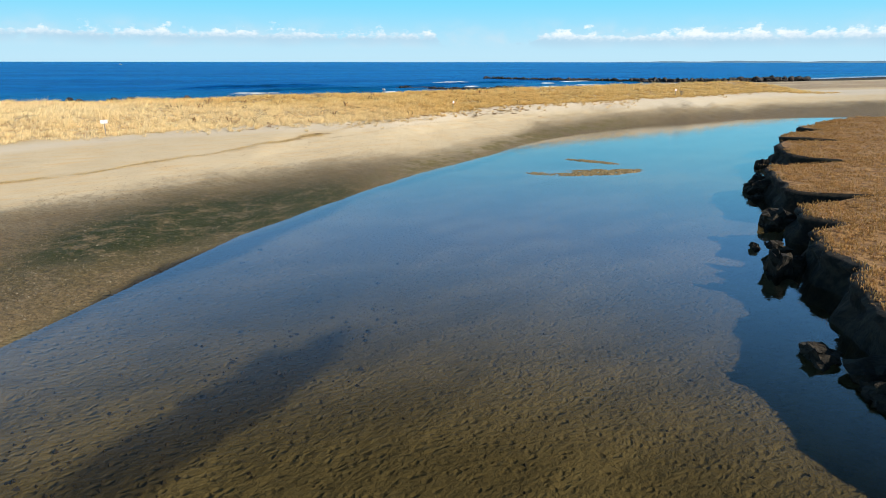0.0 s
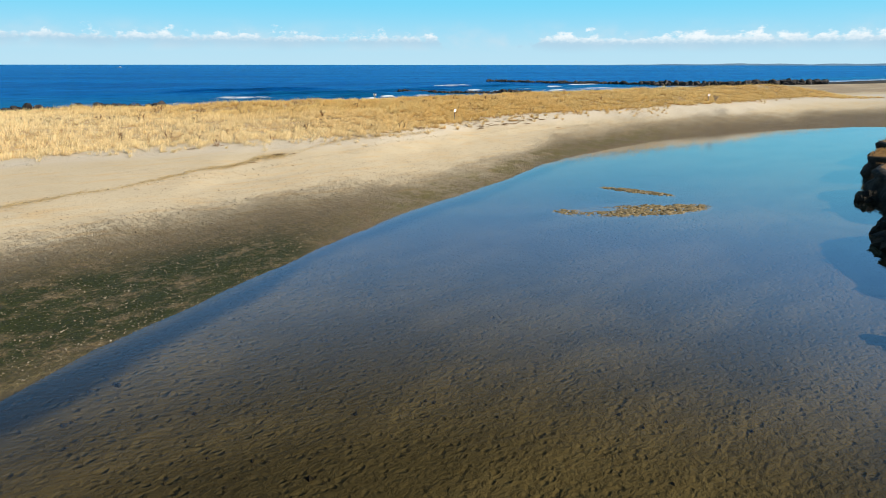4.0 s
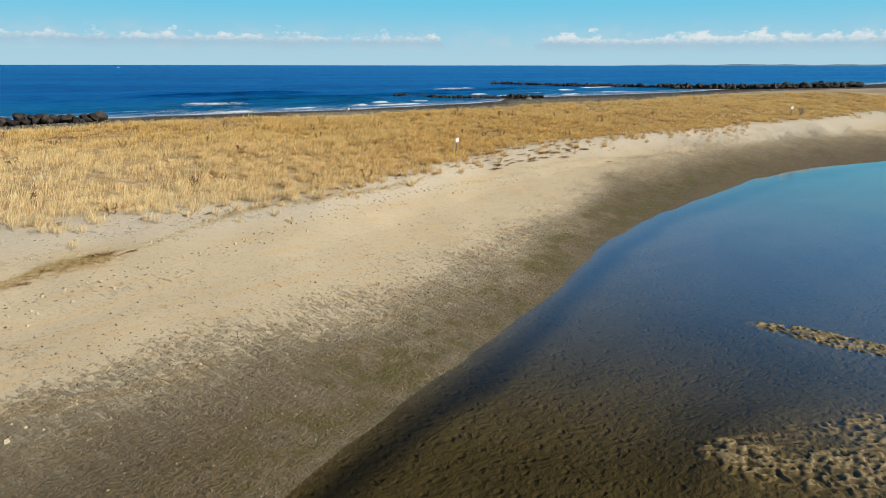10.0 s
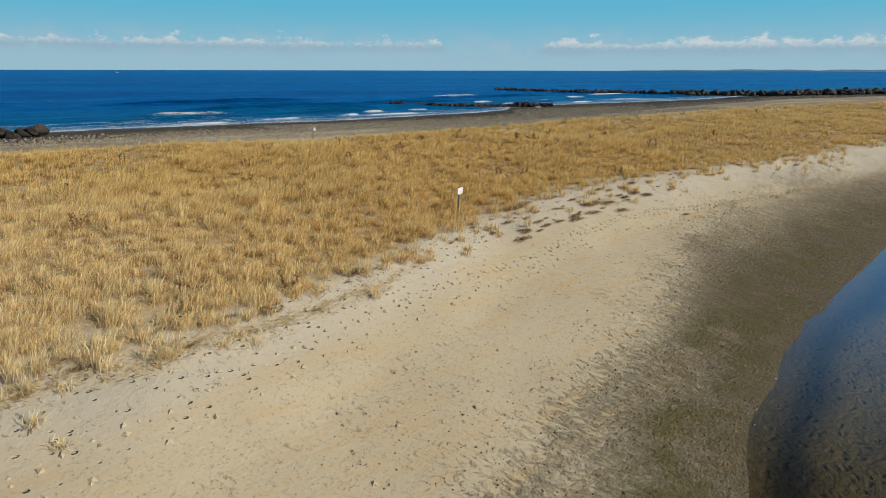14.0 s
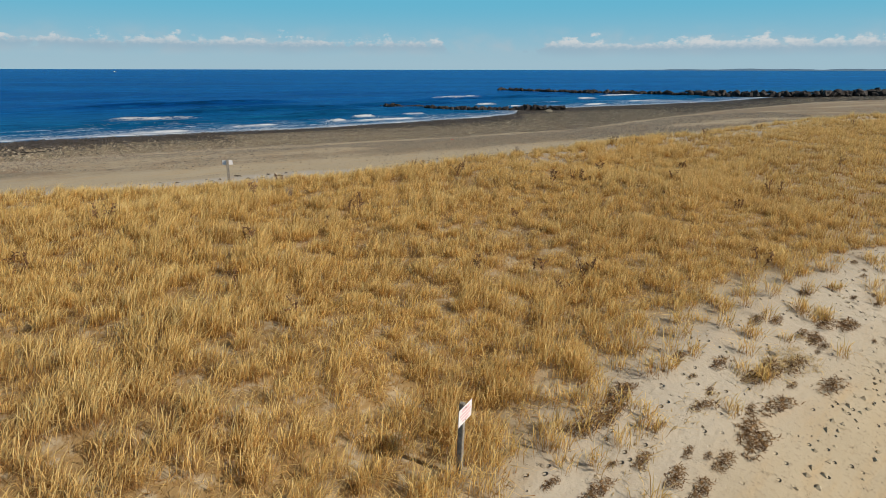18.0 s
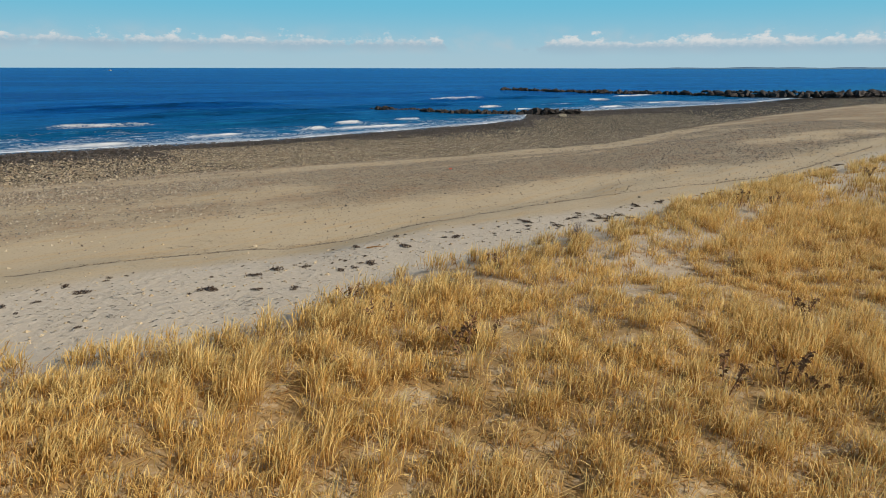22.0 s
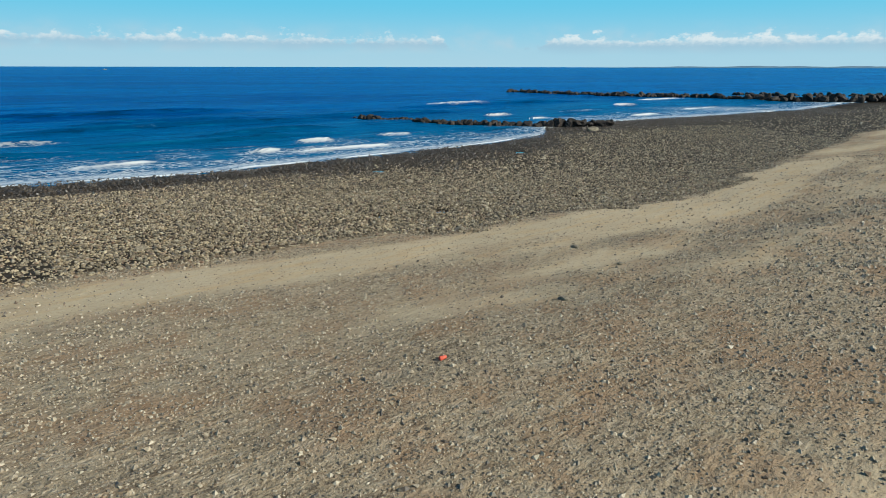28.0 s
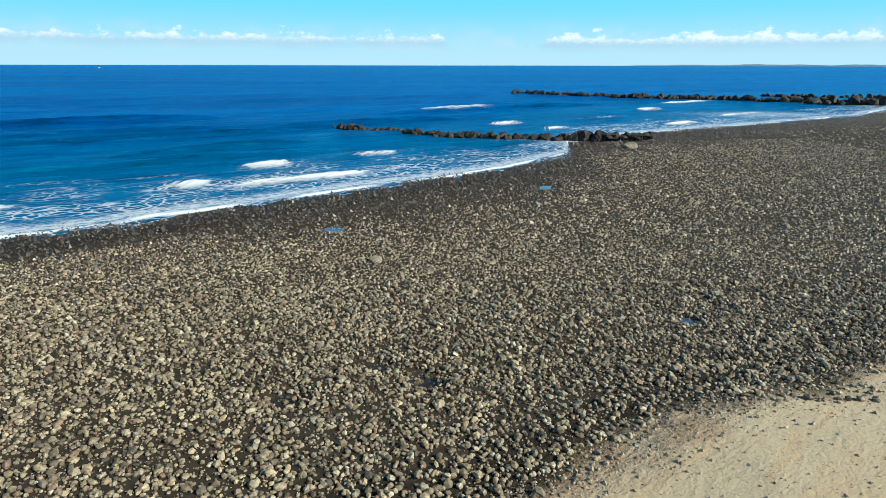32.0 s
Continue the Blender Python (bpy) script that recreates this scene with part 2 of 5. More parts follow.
def lagoon_material():
    m, n, b = material("still_water", 0.02)
    m.node_tree.nodes.remove(b)
    rip = n.noise(n.place(0.8, 2.0, 1.0, -30.0), 2.6, 3.0, 0.6)
    k = n.add("ShaderNodeBump", Strength=0.10, Distance=0.05, Height=rip)
    gl = n.add("ShaderNodeBsdfGlossy", Color=(1, 1, 1), Roughness=0.02, Normal=k.outputs[0])
    tr = n.add("ShaderNodeBsdfTransparent", Color=(0.74, 0.715, 0.60))
    lw = n.add("ShaderNodeLayerWeight", Blend=0.5, Normal=k.outputs[0])
    fr = n.math("ADD", 0.02, n.math("MULTIPLY", n.math("POWER", lw.outputs["Facing"], 4.2), 0.98))
    mx = n.add("ShaderNodeMixShader")
    n.put(mx.inputs[0], fr), n.put(mx.inputs[1], tr.outputs[0]), n.put(mx.inputs[2], gl.outputs[0])
    out = [x for x in n.t.nodes if x.type == "OUTPUT_MATERIAL"][0]
    n.put(out.inputs[0], mx.outputs[0])
    return m


def sea_material():
    m, n, b = material("sea_water", 0.12)
    p = n.place()
    shallow = n.attr("shallow")
    # light and shade of the waves put into the colour, by band and chop
    band = n.math("ADD", n.math("MULTIPLY", n.noise(n.place(0.003, 0.016, 1.0, -10.0), 1.0, 4.0, 0.6), 0.55), n.math("MULTIPLY", n.noise(n.place(0.035, 0.22, 1.0, -34.0), 1.0, 6.0, 0.72), 0.45))
    col = n.mix(n.ramp(band, 0.40, 0.60), (0.001, 0.046, 0.215), (0.002, 0.094, 0.325))
    col = n.mix(n.math("MULTIPLY", shallow, 0.75), col, (0.004, 0.105, 0.205))
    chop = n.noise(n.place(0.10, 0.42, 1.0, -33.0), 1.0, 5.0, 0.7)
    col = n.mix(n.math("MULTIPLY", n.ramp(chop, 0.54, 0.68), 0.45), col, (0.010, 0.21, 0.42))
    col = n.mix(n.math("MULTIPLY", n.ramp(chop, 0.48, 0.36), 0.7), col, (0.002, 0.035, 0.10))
    # lace of spent foam over the shallows
    bend = n.add("ShaderNodeTexNoise", Scale=0.5, Detail=3.0)
    n.put(bend.inputs["Vector"], p)
    warp = n.add("ShaderNodeVectorMath", {"operation": "MULTIPLY_ADD"})
    n.put(warp.inputs[0], bend.outputs["Color"]), n.put(warp.inputs[1], (1.6, 1.6, 0.0)), n.put(warp.inputs[2], n.place(0.7, 1.2, 1.0, -37.0))
    net = n.add("ShaderNodeTexVoronoi", {"feature": "DISTANCE_TO_EDGE"}, Scale=1.0)
    n.put(net.inputs["Vector"], warp.outputs[0])
    spent = n.ramp(n.math("ADD", n.noise(n.place(0.10, 0.28, 1.0, -37.0), 1.0, 4.0, 0.65), n.math("MULTIPLY", n.attr("lace"), 0.28)), 0.60, 0.82)
    lace = n.math("MULTIPLY", n.math("MULTIPLY", n.ramp(net.outputs["Distance"], 0.12, 0.01), spent), n.ramp(n.attr("lace"), 0.05, 0.4))
    foam = n.math("MULTIPLY", n.attr("foam"), n.ramp(n.math("ADD", n.noise(n.place(0.7, 1.5, 1.0, -37.0), 1.7, 6.0, 0.8), n.math("MULTIPLY", n.attr("foam"), 0.5)), 0.66, 0.86))
    foam = n.math("MAXIMUM", foam, n.math("MULTIPLY", lace, 0.6))
    col = n.mix(foam, col, (0.82, 0.85, 0.86))
    wave = n.math("ADD", n.noise(n.place(0.07, 0.40, 1.0, -34.0), 1.0, 5.0, 0.62), n.math("MULTIPLY", n.noise(n.place(0.6, 1.5, 1.0, -28.0), 1.0, 4.0, 0.6), 0.30))
    k = n.add("ShaderNodeBump", Strength=0.8, Distance=0.9, Height=wave)
    level = n.add("ShaderNodeCombineXYZ", Z=1.0)
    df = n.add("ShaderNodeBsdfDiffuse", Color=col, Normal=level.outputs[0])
    gl = n.add("ShaderNodeBsdfGlossy", Color=(0.25, 0.68, 1), Roughness=0.14, Normal=k.outputs[0])
    lw = n.add("ShaderNodeLayerWeight", Blend=0.5, Normal=k.outputs[0])
    gloss = n.math("ADD", 0.02, n.math("MULTIPLY", n.math("POWER", lw.outputs["Facing"], 5.0), 0.42))
    mx = n.add("ShaderNodeMixShader")
    n.put(mx.inputs[0], n.math("MULTIPLY", gloss, n.math("SUBTRACT", 1.0, foam)))
    n.put(mx.inputs[1], df.outputs[0]), n.put(mx.inputs[2], gl.outputs[0])
    out = [x for x in n.t.nodes if x.type == "OUTPUT_MATERIAL"][0]
    m.node_tree.nodes.remove(b)
    n.put(out.inputs[0], mx.outputs[0])
    return m


def plain(name, a, c, scale, rough=0.85, hump=0.02, detail=4.0, spread=0.0):
    """A surface of two colours mixed by noise, with fine relief; spread: how far pieces differ."""
    m, n, b = material(name, rough)
    p = n.place()
    k = n.noise(p, scale, detail, 0.6)
    col = n.mix(n.ramp(k, 0.35, 0.68), a, c)
    if spread:
        rnd = n.math("ADD", n.add("ShaderNodeObjectInfo").outputs["Random"], n.add("ShaderNodeNewGeometry").outputs["Random Per Island"])
        hs = n.add("ShaderNodeHueSaturation", Color=col, Value=n.math("ADD", 1.0 - spread, n.math("MULTIPLY", n.math("FRACT", rnd), 2 * spread)))
        col = hs.outputs[0]
    n.put(b.inputs["Base Color"], col)
    bump(n, b, n.noise(p, scale * 5, 3.0, 0.65), 0.7, hump)
    return m


def grass_material(name, low, high, foot, tip, pale_west=None):
    """Dry blades: foot darkened as shade between tufts, tip paler, a little light shining through."""
    m, n, b = material(name, 0.55)
    r = n.add("ShaderNodeNewGeometry").outputs["Random Per Island"]
    p = n.place()
    patch = n.math("ADD", n.math("MULTIPLY", n.noise(p, 0.25, 3.0, 0.6), 0.55), n.math("MULTIPLY", n.noise(p, 1.3, 3.0), 0.45))
    col = n.mix(r, low, high)
    col = n.mix(n.math("MULTIPLY", n.ramp(patch, 0.44, 0.64), 0.55), col, n.mix(0.5, low, foot))
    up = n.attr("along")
    # shade of the gaps put into the foot colour; tips pale and lit
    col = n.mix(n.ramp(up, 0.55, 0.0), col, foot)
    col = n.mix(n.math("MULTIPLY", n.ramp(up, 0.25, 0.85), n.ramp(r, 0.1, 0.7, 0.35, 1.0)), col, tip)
    # paler colour on western blades stands in for a brighter exposure
    if pale_west:
        xyz = n.add("ShaderNodeSeparateXYZ")
        n.put(xyz.inputs[0], p)
        west = n.math("MULTIPLY", n.ramp(n.math("ADD", xyz.outputs[0], n.math("MULTIPLY", patch, 14.0)), 18.0, -8.0), n.ramp(xyz.outputs[1], 92.0, 66.0))
        col = n.mix(n.math("MULTIPLY", west, 0.6), col, pale_west)
    n.put(b.inputs["Base Color"], col)
    b.inputs["Specular IOR Level"].default_value = 0.3
    tr = n.add("ShaderNodeBsdfTranslucent", Color=col)
    mx = n.add("ShaderNodeMixShader")
    mx.inputs[0].default_value = 0.35
    n.put(mx.inputs[1], b.outputs[0]), n.put(mx.inputs[2], tr.outputs[0])
    out = [x for x in n.t.nodes if x.type == "OUTPUT_MATERIAL"][0]
    n.put(out.inputs[0], mx.outputs[0])
    return m


M_GROUND, M_LAGOON, M_SEA = ground_material(), lagoon_material(), sea_material()
M_ROCK = plain("groyne_rock", (0.012, 0.009, 0.008), (0.052, 0.038, 0.029), 1.4, 0.8, 0.05, 5.0, 0.45)
M_PEAT = plain("marsh_peat", (0.008, 0.006, 0.004), (0.038, 0.028, 0.016), 2.6, 1.0, 0.12, 5.0)
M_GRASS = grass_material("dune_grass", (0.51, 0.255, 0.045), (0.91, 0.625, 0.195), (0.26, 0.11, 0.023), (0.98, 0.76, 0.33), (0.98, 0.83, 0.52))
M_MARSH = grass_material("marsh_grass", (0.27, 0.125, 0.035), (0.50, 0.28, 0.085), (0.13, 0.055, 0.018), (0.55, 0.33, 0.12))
M_WOOD = plain("weathered_wood", (0.20, 0.175, 0.14), (0.36, 0.32, 0.26), 14.0, 0.85, 0.01)
M_SIGN = plain("sign_white", (0.74, 0.70, 0.70), (0.82, 0.79, 0.79), 6.0, 0.5, 0.002)
# the haze of distance is mixed into this blue base colour
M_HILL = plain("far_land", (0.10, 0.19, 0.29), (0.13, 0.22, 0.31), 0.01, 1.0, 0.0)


# ---- the lie of the land: lines along the shore, as y over x ----
def line(*xy):
    xs, ys = [p[0] for p in xy], [p[1] for p in xy]
    return lambda x: np.interp(x, xs, ys)


WATER = line((-160, -260), (-30, -40), (-17.6, 11), (-16.6, 20), (-15, 28.5), (-11, 37), (-7, 46.5), (-3, 54), (0, 58), (3, 62.5), (8, 72), (14, 80),
             (20, 86), (27, 93), (33, 97.5), (46, 104.5), (62, 110), (90, 113), (140, 118), (400, 150))
GRASS = line((-160, -20), (-60, 30), (-36, 47), (-28, 58), (-19, 64), (-12, 68.5), (-7, 72), (-3, 77.5), (0, 82.5), (2, 86.6), (5, 90), (9, 93.3), (13, 96.5), (18, 100.5),
             (24, 104), (33, 110), (46, 117), (62, 131), (93, 149), (130, 165), (400, 260))
SEAWARD = line((-160, -6), (-80, 58), (-40, 88), (-20, 102.0), (-12, 106.2), (-8.7, 106.6), (-6.5, 107.1), (-4.9, 107.9), (-3.6, 109.2), (-1.2, 111.9), (0.6, 113.3), (1.8, 114.1),
               (4.2, 115.9), (6.7, 117.9), (9.1, 120.6), (16.4, 126.4), (25.4, 132.8), (38, 145), (60, 158), (93, 156), (130, 172), (400, 270))
PALE_END = line((-160, 6), (-40, 97), (-8.4, 115.4), (-2, 119), (1, 120.8), (4.7, 122.5), (11, 125.2), (16.3, 128.4), (40, 150), (93, 165), (400, 280))
TIDE = line((-160, 8), (-40, 98), (-9.9, 117.3), (-5.4, 119.7), (-1.5, 122.2), (0, 123), (3.6, 125.2), (7.1, 126.8), (14.4, 130.1), (19, 132.2), (40, 152), (400, 290))
GRAVEL_FROM = line((-160, 14), (-40, 106), (-11.4, 124), (-6.5, 126), (0.3, 129.6), (9.2, 135), (20.5, 139), (45, 158), (93, 170), (400, 300))
COBBLE = line((-160, 60), (-80, 112), (-26, 146), (-12, 153), (0, 159), (8, 164.5), (18, 170), (24, 177), (36, 191), (60, 215), (100, 250),
              (200, 300), (400, 420))
EDGE = line((-160, 110), (-79, 156), (-56, 172), (-42, 180), (-28, 187), (-11, 201), (5, 214), (14, 225), (16, 238), (32, 251), (45, 259), (90, 287),
            (118, 316), (197, 368), (400, 520), (1000, 900))
DAMP = line((-160, -150), (-60, 0), (-29, 34), (-19, 47), (-8, 61.5), (0, 73), (8, 83), (13, 92), (25, 102), (40, 111), (62, 124), (93, 138), (400, 204))
TRAIL = line((-30, 38), (-8.4, 66.9), (-6.9, 68.6), (-5.3, 71), (-3.5, 73.6), (-0.2, 78.1), (5.1, 84.6), (8.6, 88.6), (12.9, 91.9), (30, 103))
ALGAE = line((-30, 12), (-24, 24), (-20, 29), (-15, 36), (-10, 41.5), (-6, 46.5), (0, 60), (20, 90))
LAGOON_Z, SEA_Z = 1.0, 0.0
GRID_RND = np.random.RandomState(7)
_LAT = GRID_RND.rand(256, 256)


def value_noise(x, y):
    xi, yi = np.floor(x).astype(int), np.floor(y).astype(int)
    u, v = x - xi, y - yi
    u, v = u * u * (3 - 2 * u), v * v * (3 - 2 * v)
    g = lambda a, b: _LAT[a % 256, b % 256]
    return (g(xi, yi) * (1 - u) + g(xi + 1, yi) * u) * (1 - v) + (g(xi, yi + 1) * (1 - u) + g(xi + 1, yi + 1) * u) * v - 0.5


def fractal(x, y, size, octaves=3):
    t, a = 0.0, 1.0
    for k in range(octaves):
        t = t + a * value_noise(x / size + 17.3 * k, y / size + 5.1 * k)
        size, a = size / 2, a / 2
    return t


def step(v, lo, hi):
    u = np.clip((v - lo) / (hi - lo), 0, 1)
    return u * u * (3 - 2 * u)


def bumpy(v, ks, zs):
    """Piecewise linear with rounded knees: ks is a list of arrays along y, zs their heights."""
    z = np.full_like(v, zs[0])
    for a, b, za, zb in zip(ks[:-1], ks[1:], zs[:-1], zs[1:]):
        u = np.clip((v - a) / np.maximum(b - a, 0.01), 0, 1)
        z = z + (zb - za) * u
    return z


def spit(x, y):
    return np.exp(-(((x + 15.8) / 2.3) ** 2 + ((y - 16.8) / 1.0) ** 2)) * (0.8 + 0.35 * np.sin(y * 4.5 + 0.4 * x))


# pools left by the tide among the cobbles: x, y, radius
POOLS = [(-1.2, 166.4, 0.55), (-2.9, 167.4, 0.4), (-5.5, 165.2, 0.5), (9.1, 171.3, 0.5), (-8.6, 188, 0.9), (8, 203, 1.0)]


def land(x, y):
    """Height of the ground."""
    x, y = np.asarray(x, float), np.asarray(y, float)
    wob = 0.9 * fractal(x, y, 9.0) + 0.55 * fractal(x, y, 2.6, 2)
    w, g, s, c, e = WATER(x), GRASS(x), SEAWARD(x), COBBLE(x), EDGE(x)
    s = np.maximum(s, g + 4)
    tall = step(s - g, 6, 22)
    mid = (g + s) / 2
    ks = [w - 60, w - 14, w - 5, w, w + 0.35 * (g - w), w + 0.7 * (g - w), g, g + 4.5, np.minimum(g + 13, mid - 0.1), np.maximum(s - 7, mid + 0.1), s - 2.5, s, s + 2.0, s + 8, s + 12, s + 27, c - 12, c,
          c + 6, c + 0.45 * (e - c), e, e + 12, e + 60, e + 400]
    rise = 3.2 + 0.9 * tall
    zs = [-0.2, 0.2, 0.62, LAGOON_Z, 1.75, 2.7, rise, rise + 0.2 * tall, rise + 0.95 * tall, rise + 1.35 * tall, rise + 1.45 * tall, rise + 1.1 * tall, rise + 0.5 * tall, rise + 0.25 * tall, 3.2 + 0.65 * tall,
          3.48, 2.7, 1.75, 1.25, 0.5, SEA_Z - 0.02, -0.5, -2.5, -8]
    z = bumpy(y + wob, ks, zs)
    inside = step(y - g, 0, 5) * (1 - step(y - s, -5, 0))
    z = z + inside * (0.7 * fractal(x, y, 14.0) * step(y - g, 3, 12) + 0.3 * fractal(x, y, 3.5))
    z = z + 0.05 * fractal(x, y, 1.6) * step(y - w, 0, 4)
    z = z + 0.5 * spit(x, y)
    z = z - 0.26 * np.exp(-(x * x + (y - 85.3) ** 2) / 6) - 0.5 * np.exp(-((x + 13) / 5) ** 2 - ((y - 105) / 4) ** 2)
    lip = y - TIDE(x) - 0.5 * fractal(x, x * 0, 6.0)
    z = z + 0.08 * (step(lip, 0.3, 8) - step(lip, -0.25, 0.25))
    for px, py, pr in POOLS:
        z = z - 0.3 * np.exp(-((x - px) ** 2 + (y - py) ** 2) / (pr * pr))
    z = z + np.where(y < w, 0.22 * fractal(x * 0.7 - y * 0.7, (x + y) * 1.4, 11.0), 0) * step(w - y, 1, 8)
    shoal = np.exp(-(((x - 12.8) / 8.5) ** 2 + ((y - 54.4 - 0.22 * (x - 12.8)) / 3.2) ** 2)) + np.exp(-(((x - 14.2) / 4) ** 2 + ((y - 60.3 + 0.5 * (x - 14.2)) / 2) ** 2))
    z = z + np.maximum(0.93 - z, 0) * np.clip(shoal * 1.8, 0, 1)
    return z


def gravel_patch(x, y):
    """How thickly pebbles lie on the seaward beach."""
    off = y - GRAVEL_FROM(x)
    u, v = x * 0.86 + y * 0.5, y * 0.86 - x * 0.5
    p = step(fractal(u * 0.45, v * 1.25, 6.0, 4) + 0.22 - 0.42 * belt(y, COBBLE(x) - 8.5, COBBLE(x) - 1.5, 1.5), -0.28, 0.30)
    return (0.16 + 0.84 * p) * step(off, -2, 5) * (y < COBBLE(x) + 3)


# ---- large structure ----
def sheet(name, xs, ys, height, mat, attrs=None, start=None):
    X, Y = np.meshgrid(xs, ys)
    if start is not None:
        Y = start(X) + Y
    Z = height(X, Y) * np.ones_like(X)
    v = np.stack([X, Y, Z], -1).reshape(-1, 3)
    nx, ny = len(xs), len(ys)
    i = (np.arange(ny - 1)[:, None] * nx + np.arange(nx - 1)[None]).reshape(-1)
    f = np.stack([i, i + 1, i + nx + 1, i + nx], -1)
    me = mesh_of(name, v, f, mat)
    for k, val in (attrs or {}).items():
        a = me.attributes.new(k, "FLOAT", "POINT")
        a.data.foreach_set("value", np.clip(val(X, Y, Z), 0, 1).astype(np.float32).reshape(-1))
    return new(name, me)


def mesh_of(name, v, f, mat, smooth=True):
    """A mesh from arrays of vertices and equal faces."""
    me = bpy.data.meshes.new(name)
    k = f.shape[1]
    me.vertices.add(len(v)), me.loops.add(f.size), me.polygons.add(len(f))
    me.vertices.foreach_set("co", np.asarray(v, np.float32).reshape(-1))
    me.loops.foreach_set("vertex_index", np.asarray(f, np.int32).reshape(-1))
    me.polygons.foreach_set("loop_start", np.arange(0, f.size, k, dtype=np.int32))
    me.polygons.foreach_set("use_smooth", np.full(len(f), smooth))
    me.materials.append(mat)
    me.update(calc_edges=True)
    return me


def graded(lo, hi, fine, far_lo, far_hi, grow=1.12):
    mid = np.arange(lo, hi + fine / 2, fine)
    out, d = [], fine
    v = hi
    while v < far_hi:
        d *= grow
        v += d
        out.append(min(v, far_hi))
    left, d, v = [], fine, lo
    while v > far_lo:
        d *= grow
        v -= d
        left.append(max(v, far_lo))
    return np.array(left[::-1] + list(mid) + out)


def belt(y, a, b, soft=0.7):
    return step(y - a, -soft, soft) * (1 - step(y - b, -soft, soft))


GX = graded(-32, 38, 0.42, -4800, 4800, 1.07)
GY = graded(10, 190, 0.42, -300, 4900, 1.07)
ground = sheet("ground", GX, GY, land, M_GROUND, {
    "wet": lambda x, y, z: np.maximum((1 - step(y - DAMP(x) - 3.5 * step(x, 1, 9) + 2.5 * fractal(x, y, 8.0), -15, 0.5)) * (1 - 0.42 * step(x, -9, -2) * (1 - step(x, 2, 24))), step(y - EDGE(x), -9, -2)),
    "pale": lambda x, y, z: np.maximum(belt(y, GRASS(x) - 3.5, GRASS(x) + 1, 1.5) * 0.7, belt(y, SEAWARD(x) - 1 - 6 * step(x, -1, 4), PALE_END(x), 0.8)),
    "gravel": lambda x, y, z: gravel_patch(x, y),
    "algae": lambda x, y, z: (np.exp(-((y - ALGAE(x)) / 4.6) ** 2) + 0.55 * np.exp(-((y - ALGAE(x) + 1.5) / 8) ** 2)) * step(x, -23, -18) * (1 - step(x, -11, -5)),
    "slime": lambda x, y, z: belt(y, WATER(x) + 0.3, WATER(x) + 5.5, 1.5) * step(x, -9, -4) * (1 - step(x, 22, 36)),
    "litter": lambda x, y, z: belt(y, GRASS(x) + 2.6 + 2.4 * fractal(x, y, 3.0), SEAWARD(x) - 0.3, 1.2) * (1 - 0.85 * step(y - SEAWARD(x), -8, -3) * step(x, -1, 4)),
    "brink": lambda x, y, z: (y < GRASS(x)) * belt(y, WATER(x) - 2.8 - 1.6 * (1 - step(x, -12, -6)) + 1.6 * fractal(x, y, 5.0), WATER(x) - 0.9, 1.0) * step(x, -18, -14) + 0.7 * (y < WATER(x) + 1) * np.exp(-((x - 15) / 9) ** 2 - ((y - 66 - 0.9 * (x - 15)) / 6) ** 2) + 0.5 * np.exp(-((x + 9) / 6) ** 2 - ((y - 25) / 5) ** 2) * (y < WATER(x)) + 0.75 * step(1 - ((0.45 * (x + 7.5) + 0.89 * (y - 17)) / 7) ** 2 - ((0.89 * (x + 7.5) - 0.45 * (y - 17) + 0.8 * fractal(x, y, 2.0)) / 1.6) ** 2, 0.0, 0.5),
    "kelp": lambda x, y, z: step(y - EDGE(x) + 3 * fractal(x, y, 7.0), -24, -8),
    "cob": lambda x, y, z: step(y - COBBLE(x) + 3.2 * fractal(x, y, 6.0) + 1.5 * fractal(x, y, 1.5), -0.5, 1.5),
    "prints": lambda x, y, z: np.maximum(np.exp(-((y - TRAIL(x)) / 0.7) ** 2), np.maximum(belt(y, GRASS(x) - 2.5, GRASS(x) + 0.5, 0.8) * 0.7, belt(y, SEAWARD(x) + 2.5, PALE_END(x), 0.8) * 0.9)),
    "bed": lambda x, y, z: (y < GRASS(x)) * step(z, 1.03, 0.93),
})
tagged(ground, "pale sandy barrier beach with dunes, gravel and wet lagoon margin", "beach", kind="structure")

lagoon = sheet("lagoon_water", np.linspace(-170, 420, 60), np.array([-330.0, -200, -100, -50, -20, 0, 4]), lambda x, y: LAGOON_Z + 0 * x, M_LAGOON, start=WATER)
tagged(lagoon, "clear shallow tidal lagoon reflecting the blue sky", "lagoon", kind="structure")

SX = graded(-80, 100, 0.8, -4900, 4900, 1.08)
SY = graded(-4, 90, 0.6, -9, 4700, 1.045)
